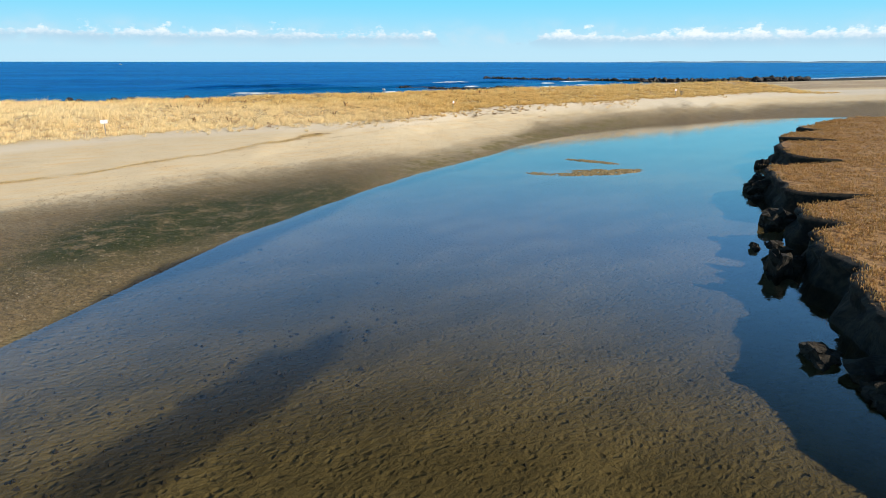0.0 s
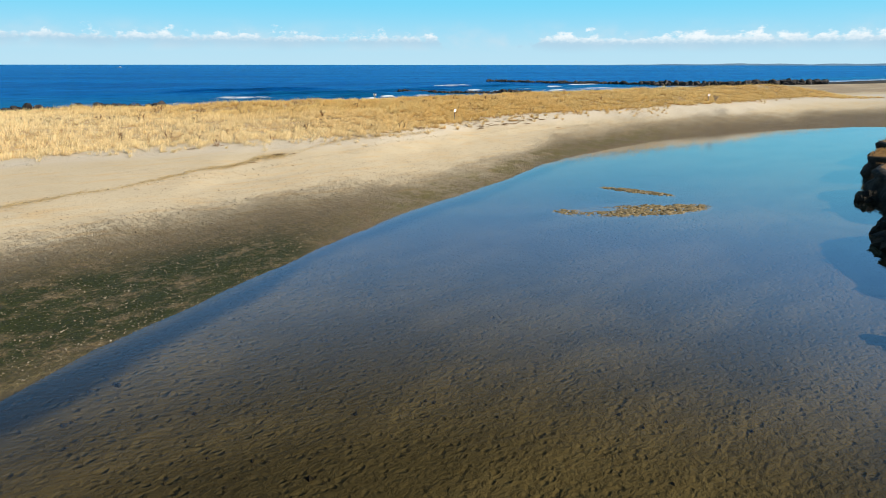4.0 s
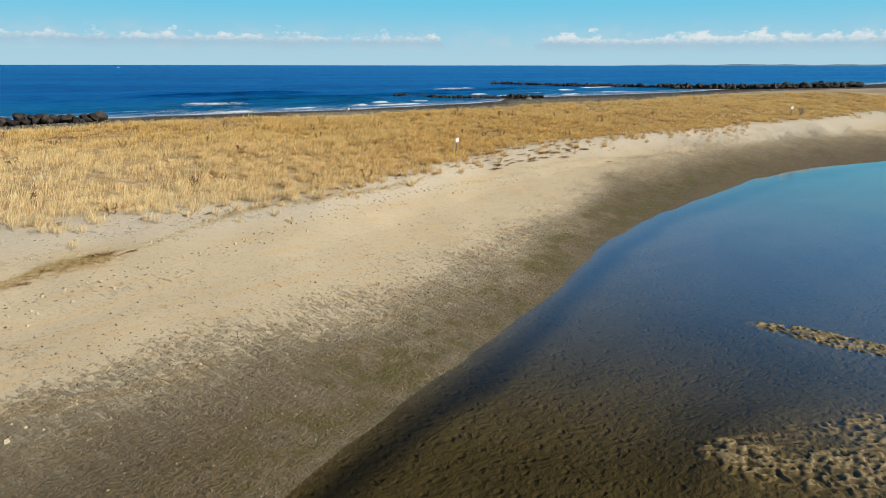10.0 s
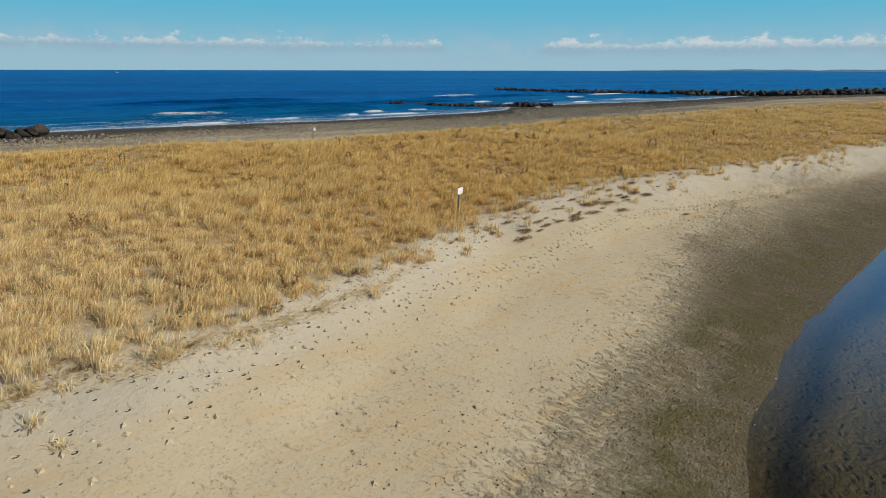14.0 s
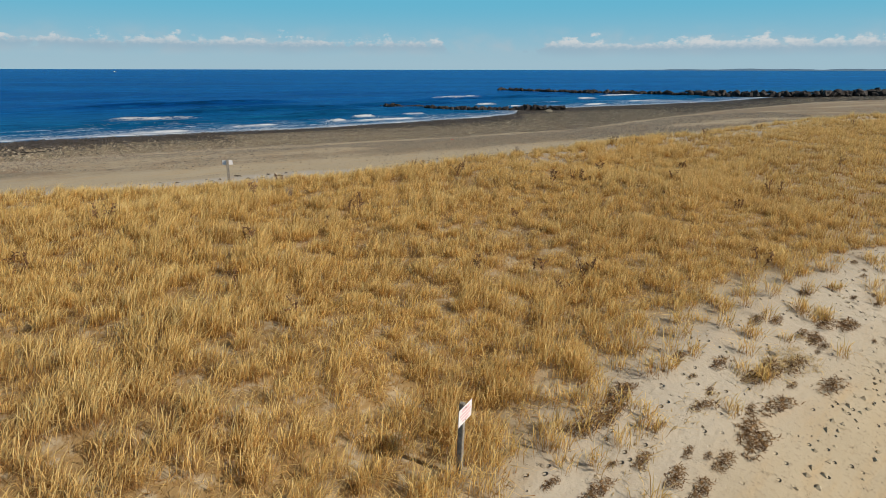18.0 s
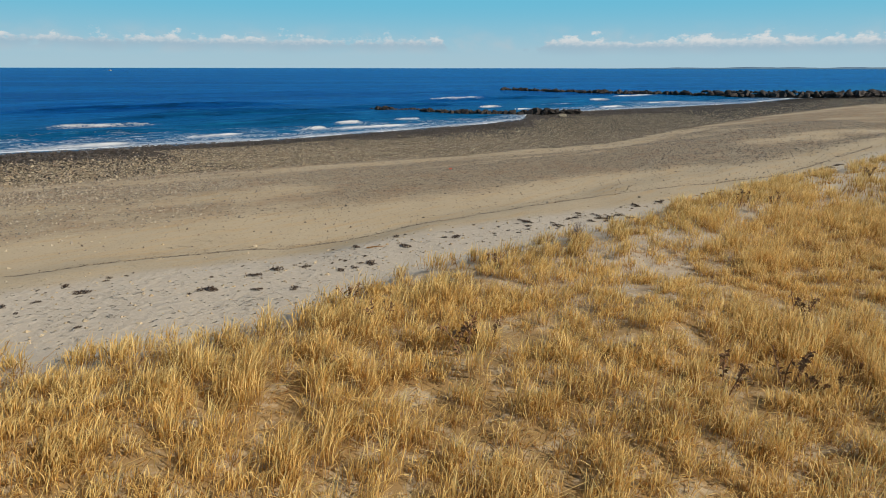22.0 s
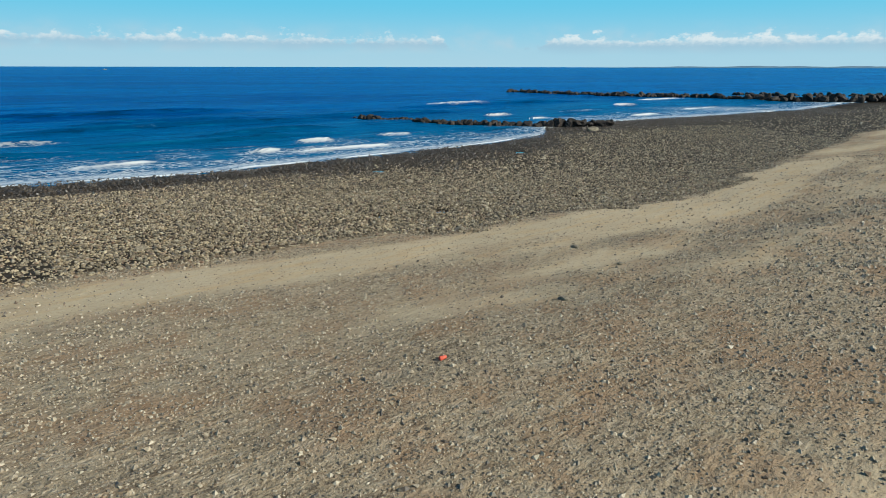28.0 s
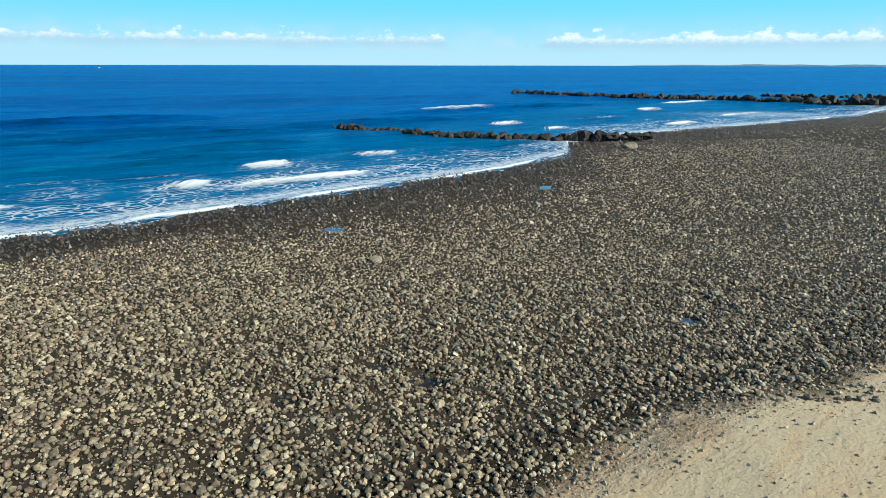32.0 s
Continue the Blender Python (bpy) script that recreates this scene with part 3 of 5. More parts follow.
# breaking waves: middle x, y, half length, height, foam
BREAKERS = [(-52, 236, 38, 1.0, 0.0), (-20, 266, 30, 0.8, 0.0), (-80, 258, 44, 1.1, 0.0), (-36, 216, 26, 0.7, 0.0), (-62, 192, 22, 0.6, 0.0), (10, 306, 44, 0.8, 0.0), (-1, 300, 17, 0.7, 1.0), (-51, 179, 8, 0.4, 1.0), (-21.5, 215, 4.5, 0.6, 1.0), (-25.8, 204, 3, 0.5, 1.0), (-11, 225.5, 5, 0.35, 0.9), (9, 265.5, 6, 0.5, 1.0),
            (-42.5, 250, 4, 0.45, 0.7), (43, 268.5, 8, 0.35, 1.0), (17, 258, 5, 0.3, 0.9), (-67, 208, 14, 0.7, 0.8), (-39, 192, 7, 0.35, 0.9), (68, 334, 18, 0.4, 1.0),
            (-16, 208, 12, 0.3, 1.0), (47, 303, 8, 0.4, 0.9), (-33, 230, 16, 0.6, 0.12), (-60, 246, 24, 0.7, 0.1), (-14, 246, 10, 0.4, 0.25), (30, 280, 12, 0.3, 0.5), (64, 290, 14, 0.3, 0.9)]
SHORE_U, SHORE_V = (0.80, 0.60), (-0.60, 0.80)


def breaker_field(x, y):
    z, f = np.zeros_like(x), np.zeros_like(x)
    for bx, by, half, h, foam in BREAKERS:
        dx, dy = x - bx, y - by
        u = dx * SHORE_U[0] + dy * SHORE_U[1]
        v = dx * SHORE_V[0] + dy * SHORE_V[1] + 0.02 * u * u / half * 3 + 0.8 * fractal(u + bx, v_seed(bx, by), 5.0) + 0.7 * fractal(x, y, 1.8, 2)
        along = 1 - step(np.abs(u + 1.5 * value_noise(v, u / 3)), half * 0.35, half)
        z = z + h * along * np.where(v > 0, np.exp(-(v / 2.6) ** 2), np.exp(-(v / 0.9) ** 2))
        f = np.maximum(f, foam * along * np.where(v > -0.4, np.exp(-((v + 0.4) / 0.4) ** 2), np.exp(-((v + 0.4) / 1.0) ** 2)) * (0.55 + 0.9 * np.clip(value_noise(u / 2.5 + bx, v_seed(bx, by) + 0 * u) + 0.5, 0, 1)))
        f = np.maximum(f, 0.62 * foam * along * np.exp(-((v + 1.4) / 1.5) ** 2))
    return z, f


def v_seed(a, b):
    return a * 3.1 + b


def sea_height(x, y):
    off = y - EDGE(x)
    z = SEA_Z + (0.5 * fractal((x * 0.8 + y * 0.6) * 0.22, x * -0.6 + y * 0.8, 9.0, 2) + 0.14 * fractal((x * 0.8 + y * 0.6) * 0.4, x * -0.6 + y * 0.8, 2.4, 1)) * step(off, 2, 40)
    return z + breaker_field(x, y)[0] * step(off, 0, 5)


def foam_at(x, y, z):
    off = y - EDGE(x) + 2.2 * fractal(x, y, 14.0) + 1.1 * fractal(x, y, 3.0, 2)
    f = 1.1 * np.exp(-((off - 0.9) / 0.8) ** 2) * np.clip(0.85 + 1.3 * fractal(x, y, 5.0, 2), 0.35, 1.2)
    f = np.maximum(f, 0.62 * np.exp(-((off - 3) / 3.0) ** 2))
    bay = np.exp(-(((x - 20) / 11) ** 2 + ((y - 238) / 9) ** 2)) + 0.8 * np.exp(-(((x - 70) / 30) ** 2 + ((y - 290) / 14) ** 2))
    f = np.maximum(f, 0.68 * np.minimum(bay, 1.0))
    return np.maximum(f, breaker_field(x, y)[1])


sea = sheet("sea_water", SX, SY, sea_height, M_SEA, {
    "shallow": lambda x, y, z: 1 - step(y - EDGE(x), 3, 120),
    "foam": foam_at,
    "lace": lambda x, y, z: 1 - step(y - EDGE(x), 4, 34),
}, start=EDGE)
tagged(sea, "deep blue sea with small breaking waves near the shore", "sea", kind="structure")


# ---- helpers for things ----
def part(name, bm, mat, parent=None, label=""):
    me = bpy.data.meshes.new(name)
    bm.to_mesh(me)
    bm.free()
    me.materials.append(mat)
    ob = new(name, me)
    if parent is not None:
        ob.parent = parent
    if label:
        ob["label"] = label
    return ob


def thing(name, place, label, category, group=""):
    ob = new(name)
    ob.matrix_world = place
    return tagged(ob, label, category, group)


def box_bm(sx, sy, sz, at=(0, 0, 0), bevel=0.0):
    bm = bmesh.new()
    bmesh.ops.create_cube(bm, size=1.0, matrix=Matrix.Translation(at) @ Matrix.Diagonal((sx, sy, sz, 1)))
    if bevel:
        bmesh.ops.bevel(bm, geom=bm.edges[:], offset=bevel, segments=2, affect="EDGES")
    return bm


def rock_mesh(name, seed, mat, cuts=7, detail=2, rough=0.10):
    """An angular boulder about one metre across: a ball cut by random planes."""
    r = random.Random(seed)
    bm = bmesh.new()
    bmesh.ops.create_icosphere(bm, subdivisions=detail, radius=0.62)
    planes = []
    for _ in range(cuts):
        d = Vector((r.gauss(0, 1), r.gauss(0, 1), r.gauss(0, 1))).normalized()
        planes.append((d, r.uniform(0.30, 0.48)))
    for v in bm.verts:
        for d, k in planes:
            over = v.co.dot(d) - k
            if over > 0:
                v.co -= d * over
        v.co *= 1 + rough * noise.noise(v.co * 3.1 + Vector((seed, 0, 0)))
        v.co += 0.4 * rough * noise.noise_vector(v.co * 7 + Vector((0, seed, 0)))
    me = bpy.data.meshes.new(name)
    bm.to_mesh(me)
    bm.free()
    me.materials.append(mat)
    return me


M_TURF = plain("marsh_turf", (0.13, 0.062, 0.02), (0.34, 0.185, 0.06), 3.0, 0.95, 0.10, 5.0)


# ---- marsh bank beside the lagoon ----
BANK = line((-30, 17), (0, 16.5), (11, 14.6), (14, 14.2), (18, 14.3), (21, 15.0), (26, 16.6), (32, 18.6), (36, 21.4), (41, 22.8), (46, 24.2), (55, 31), (62, 33.4), (68, 36.4), (80, 46), (88, 54), (96, 66))
NOTCHES = [(23.8, 1.0, 1.1), (30.5, 2.2, 1.3), (38.0, 5.0, 1.3), (52.0, 6.0, 1.5), (66.0, 6.5, 1.4), (76.0, 3.0, 1.5)]


def bank_edge(y):
    x = BANK(y) + 0.7 * fractal(y, y * 0 + 3, 4.0) + 0.35 * fractal(y, y * 0 + 9, 0.8)
    for yc, deep, wide in NOTCHES:
        x = x + deep * np.exp(-((y - yc) / wide) ** 2)
    return x


def marsh_top(x, y):
    return 2.55 + 0.35 * fractal(x, y, 6.0) + 0.12 * fractal(x, y, 1.2)


def build_marsh():
    ys = np.concatenate([np.arange(-30, 8, 0.8), np.arange(8, 97, 0.2)])
    side = [(-0.5, 0.0), (-0.25, 0.45), (0.0, 0.62), (0.10, 0.75), (-0.10, 0.88), (0.0, 0.96), (0.22, 1.0)]
    back = np.array([0.5, 0.9, 1.4, 2, 2.8, 3.8, 5, 7, 9, 12, 16, 21, 28, 38, 55, 80, 130])
    e = bank_edge(ys)
    cols = []
    for k, (dx, h) in enumerate(side):
        jx = 0.45 * fractal(ys * 1.0 + 31 * k, ys * 0 + k, 1.1)
        x = e + dx * 1.3 + jx * (h < 0.99)
        cols.append(np.stack([x, ys, 0.2 + (marsh_top(x, ys) - 0.2) * h], -1))
    for d in back:
        x = e + d
        cols.append(np.stack([x, ys, marsh_top(x, ys)], -1))
    v = np.stack(cols, 1)
    ny, nx = v.shape[:2]
    i = (np.arange(ny - 1)[:, None] * nx + np.arange(nx - 1)[None]).reshape(-1)
    f = np.stack([i, i + 1, i + nx + 1, i + nx], -1)
    ob = new("marsh_bank", mesh_of("marsh_bank", v.reshape(-1, 3), f, M_PEAT))
    ob.data.materials.append(M_TURF)
    ob.data.polygons.foreach_set("material_index", np.tile((np.arange(nx - 1) > 6).astype(np.int32), ny - 1))
    return tagged(ob, "eroded dark peat bank of a salt marsh above the lagoon", "bank", kind="structure")


build_marsh()


# ---- grass: blades as narrow bent triangles ----
def blades(name, px, py, pz, rnd, per, height, width, lean, mat, spread=0.10, wind=(0.25, 0.35), single=False):
    """Tufts of bent blades at the given places, all in one mesh."""
    n = len(px)
    N = n * per
    bx = np.repeat(px, per) + rnd.normal(0, spread, N)
    by = np.repeat(py, per) + rnd.normal(0, spread, N)
    bz = np.repeat(pz, per) - 0.05
    h = np.repeat(height, per) * rnd.uniform(0.55, 1.15, N)
    a = rnd.uniform(0, 2 * np.pi, N)
    out = np.abs(rnd.normal(0, lean, N))
    dx = np.cos(a) * out + wind[0] * rnd.uniform(0.2, 1.0, N)
    dy = np.sin(a) * out + wind[1] * rnd.uniform(0.2, 1.0, N)
    t = rnd.uniform(0, np.pi, N)
    wx, wy = np.cos(t) * width / 2, np.sin(t) * width / 2
    base = np.stack([bx, by, bz], -1)
    mid = base + np.stack([dx * 0.36 * h, dy * 0.36 * h, 0.58 * h], -1)
    tip = base + np.stack([dx * h, dy * h, h * (1 - 0.5 * np.minimum(out + 0.1, 1.3))], -1)
    w = np.stack([wx, wy, 0 * wx], -1)
    if single:
        v = np.stack([base - w, base + w, tip], 1).reshape(-1, 3)
        return new(name, shaded(mesh_of(name, v, np.arange(N * 3).reshape(-1, 3), mat), (0, 0, 1), N))
    v = np.stack([base, mid - w, mid + w, tip], 1).reshape(-1, 3)
    k = np.arange(N)[:, None] * 4
    f = np.concatenate([k + [0, 2, 1], k + [1, 2, 3]], 1).reshape(-1, 3)
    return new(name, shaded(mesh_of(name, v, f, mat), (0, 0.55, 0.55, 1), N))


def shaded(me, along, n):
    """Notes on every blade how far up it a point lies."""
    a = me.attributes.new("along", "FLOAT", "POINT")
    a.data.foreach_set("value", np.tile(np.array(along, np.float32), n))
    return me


def scatter(rnd, x0, x1, y0, y1, density):
    n = int((x1 - x0) * (y1 - y0) * density)
    return rnd.uniform(x0, x1, n), rnd.uniform(y0, y1, n)


def thinness(x, y):
    """How likely a tuft stands here: dense inside, ragged at the edges, with bare patches."""
    wob = 2.4 * fractal(x, y, 5.0) + 1.2 * fractal(x, y, 1.3)
    inn = step(y - GRASS(x) + wob, -0.6, 3.0) * (1 - step(y - SEAWARD(x) + wob * 0.35, -1.3, 0.1))
    bare = step(fractal(x + 40, y, 2.2, 3), -0.40, -0.05)
    gaps = step(fractal(x, y + 70, 0.8, 2), -0.42, -0.08)
    open_sand = step(y - SEAWARD(x), -8, -2) * step(x, 1, 5)
    return inn * (0.6 + 0.4 * bare) * (0.5 + 0.5 * gaps) * (1 - 0.5 * open_sand)


def dune_grass(name, seed, x0, x1, y0, y1, density, per, width, keep=None, tall=0.62, single=False, lean=0.5, spread=0.115):
    rnd = np.random.RandomState(seed)
    x, y = scatter(rnd, x0, x1, y0, y1, density)
    ok = rnd.rand(len(x)) < thinness(x, y)
    if keep is not None:
        ok &= keep(x, y)
    x, y = x[ok], y[ok]
    h = tall * rnd.uniform(0.55, 1.3, len(x)) * (0.85 + 0.6 * fractal(x, y, 3.0)) * (1 - 0.3 * step(y - SEAWARD(x), -4, 0))
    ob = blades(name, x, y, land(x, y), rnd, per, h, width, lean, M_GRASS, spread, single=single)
    return tagged(ob, "dry golden dune grass in dense wind-bent tufts", "grass", kind="stuff")


near = lambda x, y: (np.abs(x + 1) < 4 + 0.75 * np.clip(y - 62, 5, 22)) & (np.abs(x + 1) < 17)
far = lambda x, y: ~near(x, y)
dune_grass("dune_grass", 11, -28, 30, 62, 142, 7.6, 62, 0.0145, near, 0.68, lean=0.52, spread=0.12)
dune_grass("dune_grass", 14, -28, 30, 62, 142, 8.0, 12, 0.015, near, 0.42, lean=0.75, spread=0.16)
dune_grass("dune_grass", 12, -62, 96, 28, 168, 5.5, 21, 0.034, far, 0.68, single=True, lean=0.42, spread=0.13)
dune_grass("dune_grass", 15, -62, 96, 28, 168, 3.0, 6, 0.034, far, 0.45, single=True, lean=0.7, spread=0.16)
dune_grass("dune_grass", 13, -150, -62, -30, 100, 0.9, 12, 0.09, tall=0.7, single=True)


def edge_tufts():
    """Separate big tufts scattered along both feet of the dune."""
    rnd = np.random.RandomState(41)
    x = rnd.uniform(-30, 34, 1200)
    y = np.where(rnd.rand(len(x)) < 0.62, GRASS(x) + rnd.normal(0.6, 1.5, len(x)), SEAWARD(x) + rnd.normal(-0.3, 0.7, len(x)))
    h = rnd.uniform(0.35, 0.75, len(x))
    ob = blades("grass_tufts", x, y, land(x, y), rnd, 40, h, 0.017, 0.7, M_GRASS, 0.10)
    tagged(ob, "scattered golden grass tufts at the dune foot", "grass", kind="stuff")


edge_tufts()


def thatch():
    """Fallen blades lying between the tufts."""
    rnd = np.random.RandomState(47)
    x, y = scatter(rnd, -34, 34, 56, 146, 36)
    ok = (rnd.rand(len(x)) < thinness(x, y)) & (np.abs(x) < 5 + 1.1 * np.clip(y - 62, 5, 60))
    x, y = x[ok], y[ok]
    ob = blades("fallen_grass", x, y, land(x, y) + 0.08, rnd, 2, np.full(len(x), 0.11), 0.022, 2.4, M_GRASS, 0.12, (0.4, 0.5), True)
    tagged(ob, "fallen dry blades lying between the grass tufts", "grass", kind="stuff")


thatch()


def marsh_grass():
    rnd = np.random.RandomState(21)
    y = rnd.uniform(10, 94, 13000)
    d = rnd.exponential(9.0, len(y)) + 0.15
    x = bank_edge(y) + d
    ok = (d < 60) & (fractal(x, y, 3.0) > -0.38)
    x, y = x[ok], y[ok]
    h = 0.24 * rnd.uniform(0.6, 1.4, len(x))
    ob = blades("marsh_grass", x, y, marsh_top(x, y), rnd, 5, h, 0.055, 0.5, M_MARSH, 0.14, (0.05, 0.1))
    tagged(ob, "short rusty brown winter marsh grass on the peat bank", "grass", kind="stuff")


marsh_grass()

# ---- stones: cobbles and pebbles ----
def unit_stone(detail):
    bm = bmesh.new()
    if detail == 2:
        bm.free()
        v = np.array([(0.5, 0, -0.15), (0, 0.5, -0.15), (-0.5, 0, -0.15), (0, -0.5, -0.15), (0.06, 0.04, 0.5)])
        f = np.array([(0, 1, 4), (1, 2, 4), (2, 3, 4), (3, 0, 4)])
    elif detail == 3:
        bm.free()
        v = np.array([(0.5, 0, -0.1), (0, 0.5, -0.1), (-0.5, 0, -0.1), (0, -0.5, -0.1), (0.27, 0.24, 0.42), (-0.26, 0.26, 0.46), (-0.25, -0.26, 0.42), (0.26, -0.25, 0.4)])
        f = np.array([(0, 1, 4), (1, 5, 4), (1, 2, 5), (2, 6, 5), (2, 3, 6), (3, 7, 6), (3, 0, 7), (0, 4, 7), (4, 5, 6), (4, 6, 7)])
    elif detail:
        bmesh.ops.create_icosphere(bm, subdivisions=1, radius=0.5)
        v = np.array([p.co[:] for p in bm.verts])
        f = np.array([[p.index for p in q.verts] for q in bm.faces])
        bm.free()
    else:
        bm.free()
        v = np.array([(0.5, 0, 0), (-0.5, 0, 0), (0, 0.5, 0), (0, -0.5, 0), (0, 0, 0.5), (0, 0, -0.3)])
        f = np.array([(0, 2, 4), (2, 1, 4), (1, 3, 4), (3, 0, 4), (2, 0, 5), (1, 2, 5), (3, 1, 5), (0, 3, 5)])
    return v, f


def stones(name, x, y, size, rnd, mat, detail, sink=0.2, z=None):
    v0, f0 = unit_stone(detail)
    n, k = len(x), len(v0)
    jig = 1 + rnd.uniform(-0.22, 0.22, (n, k, 1))
    sc = np.stack([size * rnd.uniform(0.8, 1.35, n), size * rnd.uniform(0.7, 1.0, n), size * rnd.uniform(0.5, 0.85, n) * (1.2 if detail > 1 else 1.05)], -1)
    p = v0[None] * jig * sc[:, None]
    tilt = rnd.normal(0, 0.35, n)
    c, s = np.cos(tilt)[:, None], np.sin(tilt)[:, None]
    p = np.stack([p[..., 0] * c - p[..., 2] * s, p[..., 1], p[..., 0] * s + p[..., 2] * c], -1)
    a = rnd.uniform(0, 2 * np.pi, n)
    c, s = np.cos(a)[:, None], np.sin(a)[:, None]
    p = np.stack([p[..., 0] * c - p[..., 1] * s, p[..., 0] * s + p[..., 1] * c, p[..., 2]], -1)
    zz = land(x, y) if z is None else z
    p = p + np.stack([x, y, zz + ((0.5 - sink) * sc[:, 2] - 0.1 * size if detail < 2 else 0.12 * sc[:, 2])], -1)[:, None]
    f = (f0[None] + (np.arange(n) * k)[:, None, None]).reshape(-1, 3)
    return new(name, mesh_of(name, p.reshape(-1, 3), f, mat, False))


def stone_material(name, colours, wet=False, shade_mix=0.0):
    m, n, b = material(name, 0.45 if wet else 0.55)
    r = n.math("FRACT", n.math("ADD", n.add("ShaderNodeNewGeometry").outputs["Random Per Island"], n.add("ShaderNodeObjectInfo").outputs["Random"]))
    cr = n.add("ShaderNodeValToRGB", Fac=r)
    el = cr.color_ramp.elements
    while len(el) < len(colours):
        el.new(0.5)
    for i, c in enumerate(colours):
        el[i].position, el[i].color = i / (len(colours) - 1), (*c, 1)
    p = n.place()
    g = n.noise(p, 22.0, 3.0, 0.7)
    # patches darkened in the colour for the shade between stones
    shade_patch = n.ramp(n.noise(p, 1.3, 5.0, 0.75), 0.40, 0.60)
    col = n.mix(n.ramp(g, 0.4, 0.7), cr.outputs[0], n.mix(0.5, cr.outputs[0], (0.10, 0.09, 0.07)))
    col = n.mix(n.math("MULTIPLY", shade_patch, shade_mix), col, n.mix(0.6, col, (0.055, 0.042, 0.028)))
    n.put(b.inputs["Base Color"], col)
    bump(n, b, n.noise(p, 60.0, 2.0), 0.4, 0.01)
    return m


M_COBBLE = stone_material("cobble_stone", [(0.08, 0.06, 0.038), (0.52, 0.42, 0.26), (0.17, 0.13, 0.08), (0.60, 0.52, 0.36), (0.30, 0.22, 0.12), (0.07, 0.06, 0.045), (0.54, 0.43, 0.26), (0.22, 0.13, 0.08), (0.44, 0.38, 0.27)], shade_mix=0.9)
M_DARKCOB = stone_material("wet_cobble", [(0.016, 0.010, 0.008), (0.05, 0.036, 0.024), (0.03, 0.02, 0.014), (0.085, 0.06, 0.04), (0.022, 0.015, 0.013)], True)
M_SHORE = stone_material("shore_pebble", [(0.16, 0.11, 0.06), (0.27, 0.205, 0.12), (0.06, 0.045, 0.028), (0.20, 0.15, 0.085), (0.27, 0.215, 0.135), (0.09, 0.06, 0.034)])
M_PEBBLE = stone_material("beach_pebble", [(0.24, 0.19, 0.13), (0.46, 0.385, 0.27), (0.10, 0.082, 0.062), (0.34, 0.275, 0.19), (0.52, 0.45, 0.33), (0.07, 0.055, 0.042), (0.27, 0.185, 0.115)])
RS = np.random.RandomState(31)


def cobble_fields():
    # dense bank of cobbles below the beach
    x, y = scatter(RS, -40, 40, 146, 192, 44)
    off = y - COBBLE(x) + 3.2 * fractal(x, y, 6.0) + 1.5 * fractal(x, y, 1.5)
    cone = np.abs(x) < 16 + 1.0 * (y - 149)
    ok = (off > -0.5) & cone & (RS.rand(len(x)) < 0.35 + 0.65 * step(off, -0.5, 2.5)) & (y < EDGE(x) - 9) & (y + RS.normal(0, 3.0, len(x)) < 184)
    x, y = x[ok], y[ok]
    size = np.clip(RS.lognormal(np.log(0.125), 0.36, len(x)), 0.05, 0.28)
    plot = (np.abs(x) < 1.5) & (y > 161.0) & (y < 163.0)
    close = (y < 165.5) & ~plot
    for sel, fine in ((close, 1), ((y >= 165.5) & (y < 176), 3), (y >= 176, 2)):
        tagged(stones("cobbles", x[sel], y[sel], size[sel], RS, M_COBBLE, fine), "dense bank of rounded tan and grey cobbles", "cobbles", kind="stuff")
    xs, ys = scatter(RS, -22, 22, 156, 174, 30)
    offs = ys - COBBLE(xs) + 3.2 * fractal(xs, ys, 6.0)
    ok = (offs > -1.5) & (np.abs(xs) < 3 + 0.80 * (ys - 149)) & (RS.rand(len(xs)) < 0.3 + 0.7 * step(offs, -1.5, 2))
    xs, ys = xs[ok], ys[ok]
    tagged(stones("cobbles", xs, ys, np.clip(RS.lognormal(np.log(0.062), 0.3, len(xs)), 0.03, 0.12), RS, M_COBBLE, 2), "dense bank of rounded tan and grey cobbles", "cobbles", kind="stuff")
    shapes = [stones("cobble", np.zeros(1), np.zeros(1), np.ones(1), RS, M_COBBLE, True, z=np.zeros(1)) for _ in range(8)]
    meshes = [o.data for o in shapes]
    for o in shapes:
        bpy.data.objects.remove(o)
    px, py, ps = x[plot][:300], y[plot][:300], size[plot][:300]
    pz = land(px, py)
    for a, b, c, k in zip(px, py, pz, ps):
        ob = new("cobble", meshes[RS.randint(8)])
        ob.parent = ground
        ob.matrix_local = pose(a, b, c + 0.05 * k, 0, 0, RS.uniform(0, 360)) @ Matrix.Scale(float(k), 4)
    # farther and wet cobbles down to the sea
    for x0, x1, y0, y1, dens, big in ((-52, 52, 128, 240, 20.0, 0.145), (-90, 180, 100, 370, 5.0, 0.21)):
        x, y = scatter(RS, x0, x1, y0, y1, dens)
        off = y - COBBLE(x) + 3.2 * fractal(x, y, 6.0) + 1.5 * fractal(x, y, 1.5)
        nearer = (np.abs(x) < 16 + 1.0 * (y - 149)) & (y + RS.normal(0, 3.0, len(x)) < 184) & (np.abs(x) < 40)
        mid = (np.abs(x) < 52) & (y > 128) & (y < 262)
        ok = (off > -0.5) & (RS.rand(len(x)) > step(y - EDGE(x) + 5 * fractal(x, y, 7.0), -24, -9)) & ~nearer & (mid if dens > 5 else ~mid)
        ok &= RS.rand(len(x)) < np.clip(1.25 - (y - 150) / 110, 0.35, 1)
        xa, ya = x[ok], y[ok]
        tagged(stones("cobbles", xa, ya, np.clip(RS.lognormal(np.log(big), 0.4, len(xa)), 0.05, 0.6), RS, M_COBBLE, 2), "dense bank of rounded tan and grey cobbles", "cobbles", kind="stuff")
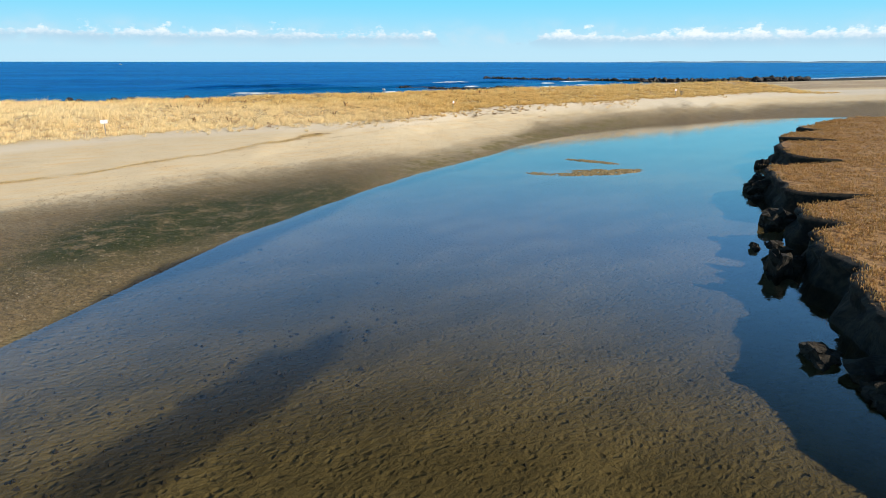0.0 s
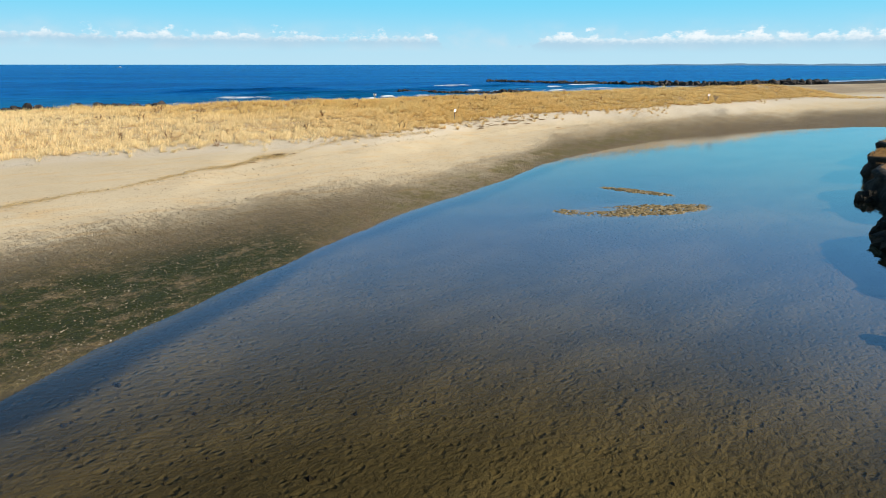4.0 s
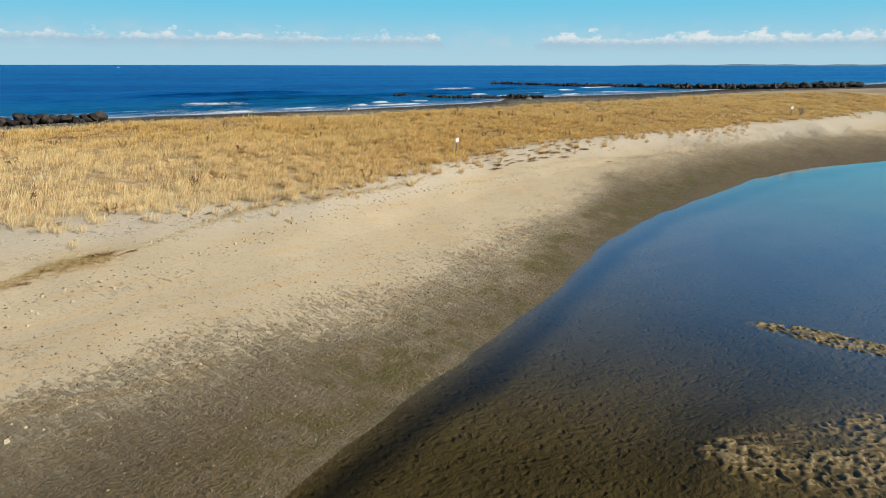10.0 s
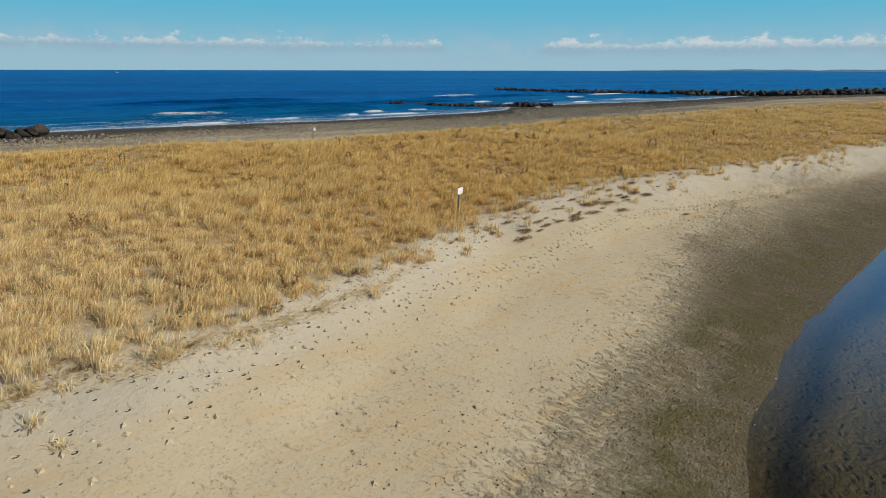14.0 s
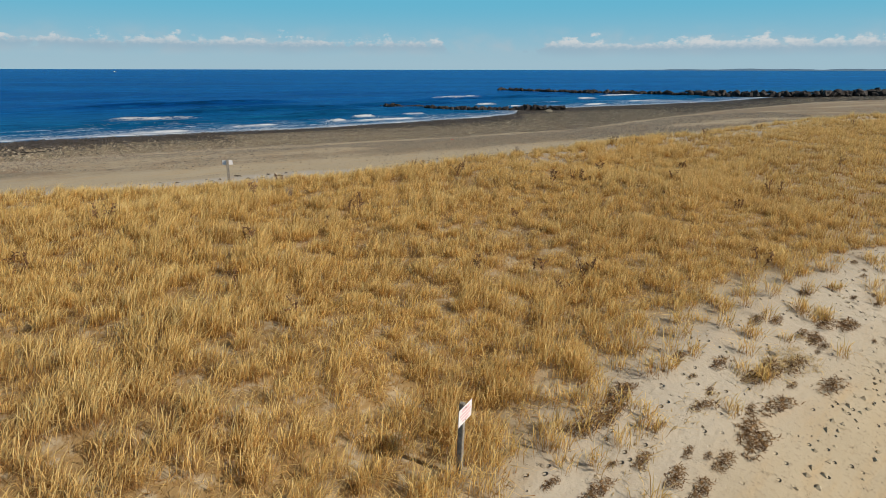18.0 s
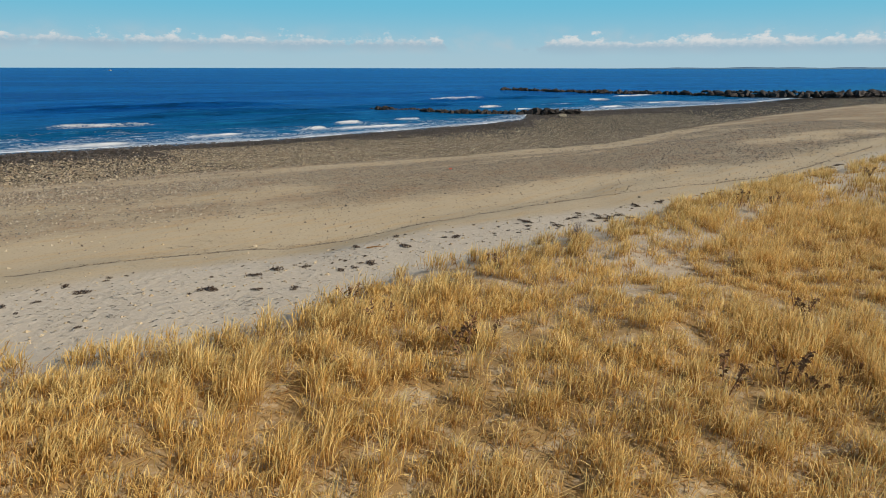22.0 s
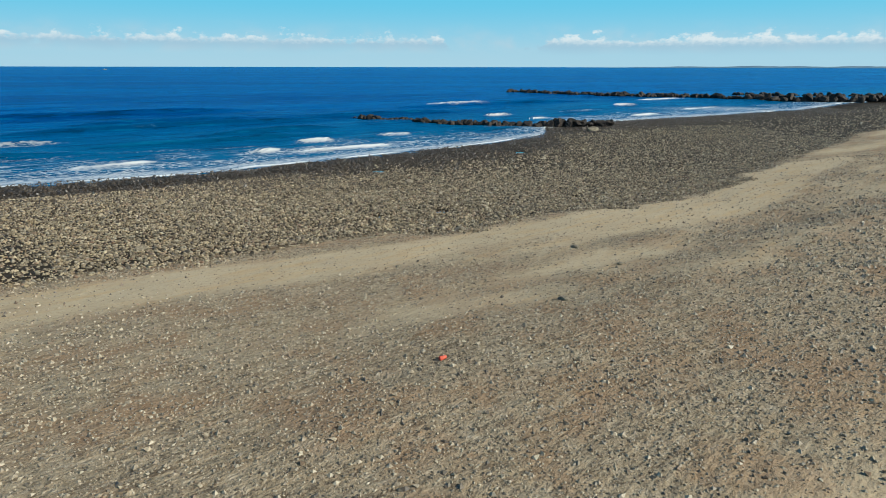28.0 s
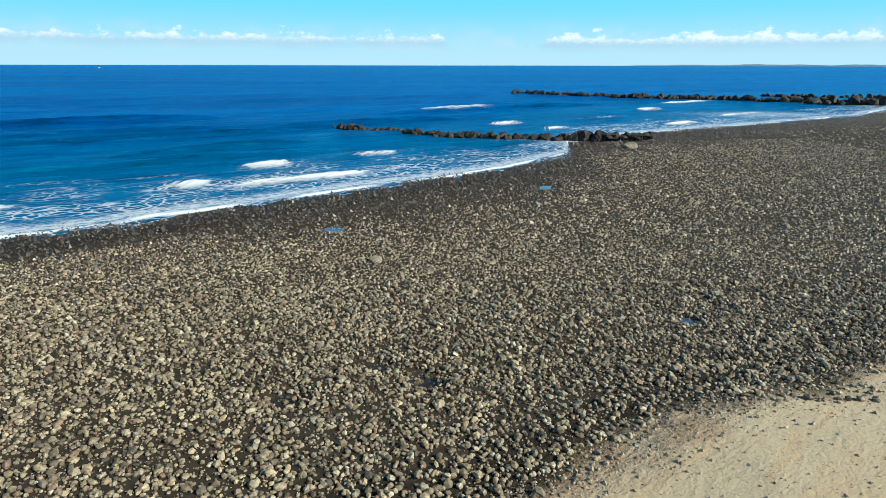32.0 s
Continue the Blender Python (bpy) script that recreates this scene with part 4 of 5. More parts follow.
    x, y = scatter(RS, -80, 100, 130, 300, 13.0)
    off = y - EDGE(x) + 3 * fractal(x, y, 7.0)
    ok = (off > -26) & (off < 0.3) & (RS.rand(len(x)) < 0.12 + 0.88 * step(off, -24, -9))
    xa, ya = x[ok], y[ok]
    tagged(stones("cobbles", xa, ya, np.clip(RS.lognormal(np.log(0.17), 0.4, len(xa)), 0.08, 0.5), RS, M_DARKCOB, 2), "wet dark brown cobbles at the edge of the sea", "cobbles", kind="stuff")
    # pebbles strewn over the upper beach in patches
    for dens, close in ((112, True), (56, False)):
        x, y = scatter(RS, -16, 16, 120, 163, dens) if close else scatter(RS, -46, 56, 118, 186, dens)
        off = y - GRAVEL_FROM(x)
        inner = (np.abs(x) + RS.normal(0, 2.2, len(x)) < 11) & (y + RS.normal(0, 2.0, len(x)) < 160)
        far = np.clip(26 / np.maximum((y - 118) * 0.6 + np.abs(x), 12), 0, 1)
        ok = (off > -7) & (y < COBBLE(x) + 1) & (inner if close else ~inner)
        ok &= RS.rand(len(x)) < (0.05 + 0.95 * gravel_patch(x, y) ** 1.3) * (1.0 if close else far)
        xa, ya = x[ok], y[ok]
        size = np.clip(RS.lognormal(np.log(0.056 if close else 0.064), 0.42, len(xa)), 0.03, 0.17)
        if not close:
            size = size * 1.1 / np.sqrt(np.maximum(far[ok], 0.6))
        tagged(stones("pebbles", xa, ya, size, RS, M_PEBBLE, 0 if close else 2, 0.3), "grey and tan pebbles strewn over the sandy beach", "pebbles", kind="stuff")
    # pebbles and shells on the lagoon shore
    x, y = scatter(RS, -26, 40, 14, 106, 46)
    off = y - WATER(x)
    width = GRASS(x) - WATER(x)
    patchy = step(fractal(x * 0.8 - y * 0.5, y * 0.8 + x * 0.5, 3.0, 3), -0.3, 0.3)
    ok = (off > -0.3) & (off < width * 0.9) & (RS.rand(len(x)) < (1.05 - off / width * 1.35) * np.where(x < -4, 1.0, 0.35 + 0.65 * patchy) + 0.02)
    xa, ya = x[ok], y[ok]
    tagged(stones("pebbles", xa, ya, np.clip(RS.lognormal(np.log(0.040), 0.45, len(xa)), 0.02, 0.12), RS, M_SHORE, 2, 0.1), "small pebbles and shell bits on the wet lagoon shore", "pebbles", kind="stuff")
    # sand kicked up along trails, and crumbs of the drying crust
    px = np.arange(-22, 28, 0.17)
    px = np.concatenate([px + RS.normal(0, 0.05, len(px)), px[::2] + RS.normal(0, 0.2, len(px[::2]))])
    py = TRAIL(px) + np.where(np.arange(len(px)) % 2, 0.16, -0.16) + RS.normal(0, 0.05, len(px)) - np.where(np.arange(len(px)) < 295, 0.0, 1.3)
    tagged(stones("footprint_rims", px, py, RS.uniform(0.12, 0.22, len(px)), RS, M_GROUND, 0, 0.4), "rims of old footprints along a trail in the sand", "sand", kind="stuff")
    x, y = scatter(RS, -18, 40, 40, 112, 3.5)
    off, width = y - WATER(x), GRASS(x) - WATER(x)
    edge = np.exp(-((y - DAMP(x) + 7) / 5) ** 2) * step(fractal(x * 0.5, y, 2.5, 3), -0.15, 0.35)
    ok = (off > 0.3) & (off < width) & (y > DAMP(x) - 6) & (RS.rand(len(x)) < edge + 0.012 + 0.5 * (off > width * 0.88))
    sx, sy = scatter(RS, -20, 30, 106, 142, 5.0)
    so = (sy > SEAWARD(sx) + 2) & (sy < GRAVEL_FROM(sx) + 1) & (RS.rand(len(sx)) < np.where(sy < PALE_END(sx), 0.6, 0.16))
    xa, ya = np.concatenate([x[ok], sx[so]]), np.concatenate([y[ok], sy[so]])
    tagged(stones("sand_clods", xa, ya, np.clip(RS.lognormal(np.log(0.10), 0.4, len(xa)), 0.04, 0.22), RS, M_GROUND, 0, 0.42), "crumbled sand kicked up by feet and wind", "sand", kind="stuff")
    # dark mussel clumps on the lagoon floor
    x, y = scatter(RS, -17, 10, 2, 34, 5.0)
    streak = np.exp(-((0.89 * (x + 7.5) - 0.45 * (y - 17)) / 1.9) ** 2) * (np.abs(0.45 * (x + 7.5) + 0.89 * (y - 17)) < 9)
    ok = (y < WATER(x) - 0.3) & (RS.rand(len(x)) < np.clip(1.0 * streak + 0.35 * step(-x, 3, 12) * step(fractal(x, y, 3.0, 3), -0.1, 0.3) + 0.03, 0, 1)) & (x < bank_edge(y) - 3)
    xa, ya = x[ok], y[ok]
    tagged(stones("mussel_clumps", xa, ya, np.clip(RS.lognormal(np.log(0.13), 0.4, len(xa)), 0.05, 0.3), RS, M_PEAT, 2, 0.1), "dark mussel clumps on the shallow lagoon floor", "mussels", kind="stuff")


cobble_fields()

# ---- groynes of boulders ----
BOULDERS = [rock_mesh("boulder", s, M_ROCK, 9, 2, 0.16) for s in range(1, 11)]


def groyne(points, count, size, width, seed, label, high=0.9):
    """A line of piled boulders along points (x, y)."""
    r = random.Random(seed)
    seg = [((a, b), math.dist(a, b)) for a, b in zip(points[:-1], points[1:])]
    total = sum(d for _, d in seg)
    g = thing("groyne", pose(*points[0], 0), label, "groyne")
    base = g.matrix_world.inverted()
    for i in range(count):
        s = (i + r.random()) / count * total
        for (a, b), d in seg:
            if s <= d:
                break
            s -= d
        u = min(s / d, 1)
        n = Vector((-(b[1] - a[1]), b[0] - a[0])).normalized()
        side = r.gauss(0, width * 0.45)
        x, y = a[0] + (b[0] - a[0]) * u + n.x * side, a[1] + (b[1] - a[1]) * u + n.y * side
        k = size * r.uniform(0.65, 1.45)
        z = max(float(land(x, y)), -0.5) + k * 0.22 + high * max(0.0, 1 - abs(side) / width) * r.uniform(0.25, 1.0)
        ob = new("boulder", r.choice(BOULDERS))
        ob.parent = g
        ob.matrix_local = base @ pose(x, y, z, r.uniform(-40, 40), r.uniform(-40, 40), r.uniform(0, 360)) @ Matrix.Diagonal((k * 1.15, k, k * 0.85, 1))
    return g


groyne([(-21, 257), (-17, 253), (-5, 246), (8, 241), (22, 238.5), (29, 240)], 150, 1.15, 1.1, 3, "low groyne of dark tumbled boulders running into the sea", 0.5)
groyne([(-24, 259), (-21, 257)], 4, 0.8, 0.8, 4, "few dark boulders awash beyond a groyne's tip", 0.1)
groyne([(22, 389), (45, 366), (64, 357), (84, 352), (99, 335)], 190, 1.7, 1.6, 5, "long groyne of dark boulders far along the beach", 0.7)
groyne([(97, 337), (112, 326), (135, 322), (165, 326), (200, 345)], 200, 2.1, 2.6, 6, "broad groyne of dark boulders on the far beach", 1.1)
groyne([(110, 372), (150, 362), (185, 372)], 70, 1.6, 1.5, 8, "far row of dark boulders in the surf", 0.5)
groyne([(-110, 128), (-90, 138), (-76, 146), (-66, 152)], 110, 1.5, 2.0, 7, "groyne of reddish dark boulders beside the shore", 0.9)

# ---- peat blocks and stones along the marsh edge ----
PEATS = [rock_mesh("peat_block", 40 + s, M_PEAT, 9, 3, 0.45) for s in range(4)]


def peat_block(x, y, w, d, h, turn, k):
    ob = new("peat_block", PEATS[k % 4])
    ob.matrix_world = pose(x, y, 1.0 + h * 0.22, 0, 0, turn) @ Matrix.Diagonal((w, d, h, 1))
    tagged(ob, "slumped block of dark marsh peat in shallow water", "peat block", "peat blocks along the bank")


for i, (x, y, w, d, h) in enumerate([(12.4, 18.5, 1.2, 1.2, 0.7), (13.4, 17.0, 1.6, 1.3, 0.8), (12.9, 15.8, 1.3, 1.2, 0.8), (15.4, 27.0, 1.2, 1.2, 1.5), (16.4, 27.6, 1.4, 1.4, 1.1), (17.2, 30.4, 1.2, 0.9, 0.8),
                                  (16.3, 31.0, 0.5, 0.5, 0.5), (19.7, 35.6, 1.7, 1.5, 1.4), (20.9, 36.2, 1.8, 1.6, 1.0), (23.6, 45.5, 2.2, 1.8, 1.4), (22.6, 43.6, 1.0, 0.8, 0.5), (25.1, 48.3, 1.6, 1.6, 1.2), (29.9, 57.5, 1.1, 1.1, 1.1)]):
    peat_block(x, y, w, d, h, 37 * i, i)


# ---- notice posts ----
M_PRINT = plain("sign_print", (0.74, 0.46, 0.48), (0.78, 0.54, 0.56), 8.0, 0.6, 0.001)


def notice_post(x, y, height, turn, lean, label, w=0.46, h=0.31, thick=0.09, behind=False):
    z = float(land(x, y))
    t = thing("notice_post", pose(x, y, z, lean, 0, turn), label, "sign post", "notice posts on the dune")
    part("post", box_bm(thick, thick, height + 0.3, (0, 0, height / 2 - 0.15), 0.008), M_WOOD, t)
    yy = -thick / 2 - 0.008
    plate = part("plate", box_bm(w, 0.012, h, (0, yy, height - h / 2 - 0.02), 0.003), M_SIGN, t, "white plate with faded red print")
    for k, (dz, ww) in enumerate(((0.10, 0.55), (0.03, 0.8), (-0.03, 0.7), (-0.09, 0.5))):
        part("print_bar", box_bm(w * ww, 0.003, 0.028 if k else 0.045, (0, yy - 0.0085, height - h / 2 - 0.02 + dz)), M_PRINT, plate)
    for dz in (-h * 0.38, h * 0.38):
        bm = bmesh.new()
        bmesh.ops.create_cone(bm, cap_ends=True, segments=8, radius1=0.012, radius2=0.009, depth=0.012, matrix=Matrix.Translation((0, yy - 0.012, height - h / 2 - 0.02 + dz)) @ Matrix.Rotation(radians(90), 4, "X"))
        part("bolt", bm, M_WOOD, t)
    return t


notice_post(-32.0, 54.6, 1.5, 32, 0, "grey wooden post with a white notice in dry grass", 0.58, 0.32)
notice_post(0.0, 85.3, 1.45, 62, 2, "weathered wooden post with a pinkish white notice by the sand")
notice_post(43.5, 119.5, 1.35, 25, 0, "grey wooden post with a white notice beside a stump")
notice_post(-12.0, 107.2, 1.5, 196, -1, "weathered square post with a notice facing the sea", 0.50, 0.24, 0.13)

# ---- dead stalks and shrubs in the dune ----
M_STALK = plain("dead_stalk", (0.15, 0.075, 0.034), (0.32, 0.18, 0.085), 20.0, 0.9, 0.01)
M_TWIG = plain("grey_twig", (0.20, 0.155, 0.14), (0.32, 0.26, 0.24), 20.0, 0.9, 0.01)


def tube(bm, pts, r0, r1, sides=5):
    rings = []
    for i, p in enumerate(pts):
        d = (Vector(pts[min(i + 1, len(pts) - 1)]) - Vector(pts[max(i - 1, 0)])).normalized()
        a = d.orthogonal().normalized()
        c = d.cross(a)
        r = r0 + (r1 - r0) * i / (len(pts) - 1)
        rings.append([bm.verts.new(Vector(p) + (a * math.cos(k * 2 * math.pi / sides) + c * math.sin(k * 2 * math.pi / sides)) * r) for k in range(sides)])
    for a, b in zip(rings[:-1], rings[1:]):
        for k in range(sides):
            bm.faces.new((a[k], a[(k + 1) % sides], b[(k + 1) % sides], b[k]))
    bm.faces.new(rings[-1])
    bm.faces.new(rings[0][::-1])


def stalk_bm(r, height, seedy):
    """One upright dead stalk with a ragged seed head or withered leaves."""
    bm = bmesh.new()
    lx, ly = r.uniform(-0.35, 0.35), r.uniform(-0.35, 0.35)
    pts = [Vector((lx * u * u * height, ly * u * u * height, u * height)) for u in (0, 0.25, 0.5, 0.75, 1)]
    tube(bm, pts, 0.016, 0.008)
    for i in range(34 if seedy else 16):
        u = r.uniform(0.35 if seedy else 0.1, 1.0)
        p = Vector((lx * u * u * height, ly * u * u * height, u * height))
        d = Vector((r.gauss(0, 1), r.gauss(0, 1), r.uniform(-0.6, 0.8))).normalized() * r.uniform(0.05, 0.12 if seedy else 0.2)
        s = d.orthogonal().normalized() * r.uniform(0.012, 0.03)
        q = p + d * 0.5 + Vector((0, 0, 0.02))
        bm.faces.new([bm.verts.new(c) for c in (p, q + s, p + d, q - s)])
    return bm


def dead_plant(kind_seed, mat, count, height, name="dead_goldenrod", label="dark brown dead stalks standing among the dune grass"):
    r = random.Random(kind_seed)
    t = thing(name, pose(0, 0, 0), label, "dead plant", "dead plants on the dune")
    for i in range(count):
        ob = part("stalk", stalk_bm(r, height * r.uniform(0.7, 1.2), r.random() < 0.7), mat, t)
        ob.matrix_local = pose(r.gauss(0, 0.12), r.gauss(0, 0.12), -0.04, r.gauss(0, 16), r.gauss(0, 16), r.uniform(0, 360))
    return t


PLANTS = [dead_plant(s, M_STALK, c, h) for s, c, h in ((1, 3, 0.62), (2, 4, 0.6), (3, 2, 0.75), (4, 5, 0.5), (5, 3, 0.65))]
PLACES = [(-4.1, 101.3), (5.9, 106.1), (0.7, 94.2), (-4.0, 89.8), (-6.0, 91.6), (-12.6, 92.3), (-12.9, 97.3), (-8.8, 101.6), (-8.9, 106.1), (-2.5, 109.4), (12.4, 102.6),
          (15.8, 106.1), (10.4, 96.4), (6.2, 105.9), (7.8, 109.2), (1.0, 112.0), (-1.7, 108.3), (-9.0, 102.4), (13.2, 112.0), (-4.0, 99.7), (11.0, 119.5), (10.9, 107.2), (-5.4, 75.0),
          (-7.9, 74.0), (-13.9, 78.3), (-6.8, 95.5), (-11.1, 88.1), (2.3, 100.0), (-19.1, 85.8), (-19.3, 62.7), (-20.2, 67.3), (-15.9, 66.5), (-13.3, 88.6), (-33.6, 71.3),
          (-14.2, 71.8), (-27.8, 63.8), (-21.8, 64.6), (-46.8, 75.4), (12.8, 120.4)]
rp = random.Random(77)
for _ in range(26):
    px = rp.uniform(-40, 40)
    PLACES.append((px, rp.uniform(float(GRASS(px)) + 3, float(SEAWARD(px)) - 2)))
for i, (x, y) in enumerate(PLACES):
    m = pose(x, y, float(land(x, y)), 0, 0, rp.uniform(0, 360)) @ Matrix.Scale(rp.uniform(0.8, 1.2), 4)
    if i < len(PLANTS):
        PLANTS[i].matrix_world = m
    else:
        c = copy_thing(PLANTS[i % len(PLANTS)], m)
        c.matrix_world = m


def bare_bush(x, y, size, seed, label):
    r = random.Random(seed)
    t = thing("bare_bush", pose(x, y, float(land(x, y))), label, "bush")
    for i in range(14):
        bm = bmesh.new()
        a, out = r.uniform(0, 6.28), r.uniform(0.1, 0.55)
        d = Vector((math.cos(a) * out, math.sin(a) * out, 1)).normalized()
        pts = [d * size * u + Vector((0, 0, -0.1 * u * u * size)) + 0.03 * size * Vector((r.gauss(0, 1), r.gauss(0, 1), 0)) * u for u in (0, 0.3, 0.6, 1.0)]
        tube(bm, pts, 0.012 * size, 0.004 * size, 4)
        for k in range(9):
            u = r.uniform(0.3, 0.95)
            p = d * size * u
            e = p + (d + Vector((r.gauss(0, 0.7), r.gauss(0, 0.7), r.gauss(0, 0.4)))) * size * 0.25
            tube(bm, [p, (p + e) / 2 + Vector((0, 0, 0.02)), e], 0.005 * size, 0.002 * size, 3)
        part("branch", bm, M_TWIG, t)
    return t


bare_bush(3.8, 115.0, 0.6, 5, "bare twiggy bush at the seaward foot of the dune")
bare_bush(-7.2, 101.5, 0.55, 6, "low grey bare bush on open sand")
bare_bush(44.6, 119.2, 1.2, 9, "dark bare bush beside a notice post")

# ---- wrack and seaweed ----
M_WRACK = plain("dry_wrack", (0.10, 0.05, 0.018), (0.33, 0.185, 0.07), 6.0, 0.95, 0.02, 4.0, 0.4)
M_WEED = plain("dark_seaweed", (0.024, 0.014, 0.009), (0.10, 0.060, 0.034), 8.0, 0.7, 0.02, 4.0, 0.3)


def tangle_mesh(name, seed, mat, count, length, rx, ry, hz, width):
    """A loose heap of flattened strands."""
    r = random.Random(seed)
    bm = bmesh.new()
    for i in range(count):
        x, y = max(-1.5 * rx, min(1.5 * rx, r.gauss(0, rx))), max(-1.5 * ry, min(1.5 * ry, r.gauss(0, ry)))
        top = hz * math.exp(-(x / rx) ** 2 / 2 - (y / ry) ** 2 / 2)
        a, z = r.uniform(0, 6.28), r.uniform(0.0, 1.0) * top + 0.012
        last = None
        for k in range(4):
            w = width * (1 - 0.2 * k)
            n = Vector((-math.sin(a), math.cos(a), r.uniform(-0.5, 0.5))) * w
            p = Vector((x, y, max(z, 0.008)))
            pair = (bm.verts.new(p - n), bm.verts.new(p + n))
            if last:
                bm.faces.new((last[0], last[1], pair[1], pair[0]))
            last = pair
            a += r.gauss(0, 0.5)
            x, y, z = x + math.cos(a) * length / 3, y + math.sin(a) * length / 3, z + r.gauss(0, 0.02)
    me = bpy.data.meshes.new(name)
    bm.to_mesh(me)
    bm.free()
    me.materials.append(mat)
    return me


M_REED = plain("reed_straw", (0.42, 0.285, 0.105), (0.68, 0.51, 0.23), 6.0, 0.9, 0.01, 4.0, 0.35)
WRACKS = [tangle_mesh("reed_wrack", 60 + s, M_WRACK, 190, 0.17, 0.42, 0.17, 0.10, 0.014) for s in range(4)]
WEEDS = [tangle_mesh("seaweed_clump", 80 + s, M_WEED, 90, 0.085, 0.17, 0.10, 0.05, 0.017) for s in range(4)]


def lay(mesh, name, x, y, turn, scale, label, category, group):
    ob = new(name, mesh)
    ob.matrix_world = pose(x, y, float(land(x, y)) + 0.004, 0, 0, turn) @ Matrix.Scale(scale, 4)
    tagged(ob, label, category, group)


rw = random.Random(5)
spots = [(-16.3, 58.2), (-15.9, 58.8), (-15.5, 59.6), (-15.3, 60.6), (-14.8, 61.5), (-14.2, 62.3), (-13.2, 62.9), (-9.6, 69.0), (-8.9, 70.0), (-8.3, 71.4), (-7.7, 72.8), (-6.9, 74.6), (4.3, 85.7), (4.8, 86.6), (6.0, 87.6), (6.4, 88.3), (7.9, 89.4), (8.3, 90.2), (5.2, 89.5), (5.6, 88.6), (3.4, 86.2), (2.4, 85.4), (13.6, 94.8), (11.2, 92.8), (9.8, 91.4), (-11.6, 68.4), (-10.2, 70.1), (-9.5, 70.3), (-8.0, 71.8), (-11.8, 67.4), (7.1, 88.6), (8.2, 92.0), (6.3, 89.8), (4.4, 86.6), (2.8, 86.0),
         (10.9, 93.3), (4.0, 87.2), (7.1, 89.5), (5.2, 88.0), (9.4, 91.8), (-3.7, 76.0), (-0.3, 81.2), (1.4, 84.2), (-5.5, 73.8), (6.0, 87.2), (12.5, 94.5), (3.2, 84.6), (-6.5, 72.8), (-2.0, 78.6)]
for _ in range(26):
    px = rw.uniform(1, 15)
    spots.append((px, float(GRASS(px)) - 2.2 - rw.gauss(0, 1.1)))
for _ in range(46):
    px = rw.uniform(-22, 30)
    spots.append((px, float(GRASS(px)) - abs(rw.gauss(0.4, 1.1))))
for i, (x, y) in enumerate(spots):
    lay(rw.choice(WRACKS), "reed_wrack", x, y, rw.gauss(48, 14), rw.choice((0.25, 0.35, 0.45, 0.6, 0.9)) * (1.0 if 1 < x < 14 else 0.8), "flattened heap of dry brown reed wrack on sand", "wrack", "wrack along the dune foot")
spots = [(2.8, 119.4), (2.9, 120.6), (5.3, 122.2), (7.9, 123.1), (9.5, 124.3), (5.6, 120.6), (7.2, 121.0), (-0.5, 119.1), (4.0, 119.6), (4.7, 119.2), (2.8, 119.7), (1.4, 118.7), (4.5, 120.1), (3.4, 120.8), (0.3, 117.3), (-0.3, 117.2),
         (-3.2, 115.9), (-4.0, 115.6), (-4.2, 115.2), (-5.9, 114.6), (-4.9, 116.0), (-5.3, 115.3), (5.5, 120.7), (7.9, 123.1), (9.5, 123.9), (11.6, 124.0), (13.0, 125.1), (-4.6, 114.4), (6.6, 121.4), (6.9, 121.6)]
for _ in range(190):
    px = rw.uniform(-18, 26)
    a, b = float(SEAWARD(px)) + 3.0, float(PALE_END(px))
    spots.append((px, a + (b - a) * min(1.0, abs(rw.gauss(0.55, 0.28)))))
for i, (x, y) in enumerate(spots):
    lay(rw.choice(WEEDS), "seaweed_clump", x, y, rw.uniform(0, 360), rw.choice((0.2, 0.25, 0.3, 0.35, 0.45, 0.6, 0.85)), "dried black seaweed clump lying on pale sand", "seaweed", "seaweed along the tide line")
def tide_line():
    """Fine dark shreds strung along the little scarp of the last tide."""
    rnd = np.random.RandomState(8)
    x = rnd.uniform(-24, 34, 4200)
    y = TIDE(x) + 0.5 * fractal(x, x * 0, 6.0) + rnd.normal(0, 0.05, len(x)) + np.abs(rnd.normal(0, 0.45, len(x))) * (rnd.rand(len(x)) < 0.4)
    ok = rnd.rand(len(x)) < 0.35 + 0.65 * step(fractal(x, x * 0 + 2, 3.0), -0.2, 0.2)
    x, y = x[ok], y[ok]
    ob = blades("tide_line", x, y, land(x, y) + 0.05, rnd, 2, np.full(len(x), 0.035), 0.028, 3.0, M_WEED, 0.04, (0.5, 0.3))
    tagged(ob, "thin line of dark seaweed shreds left by the tide", "seaweed", kind="stuff")


tide_line()


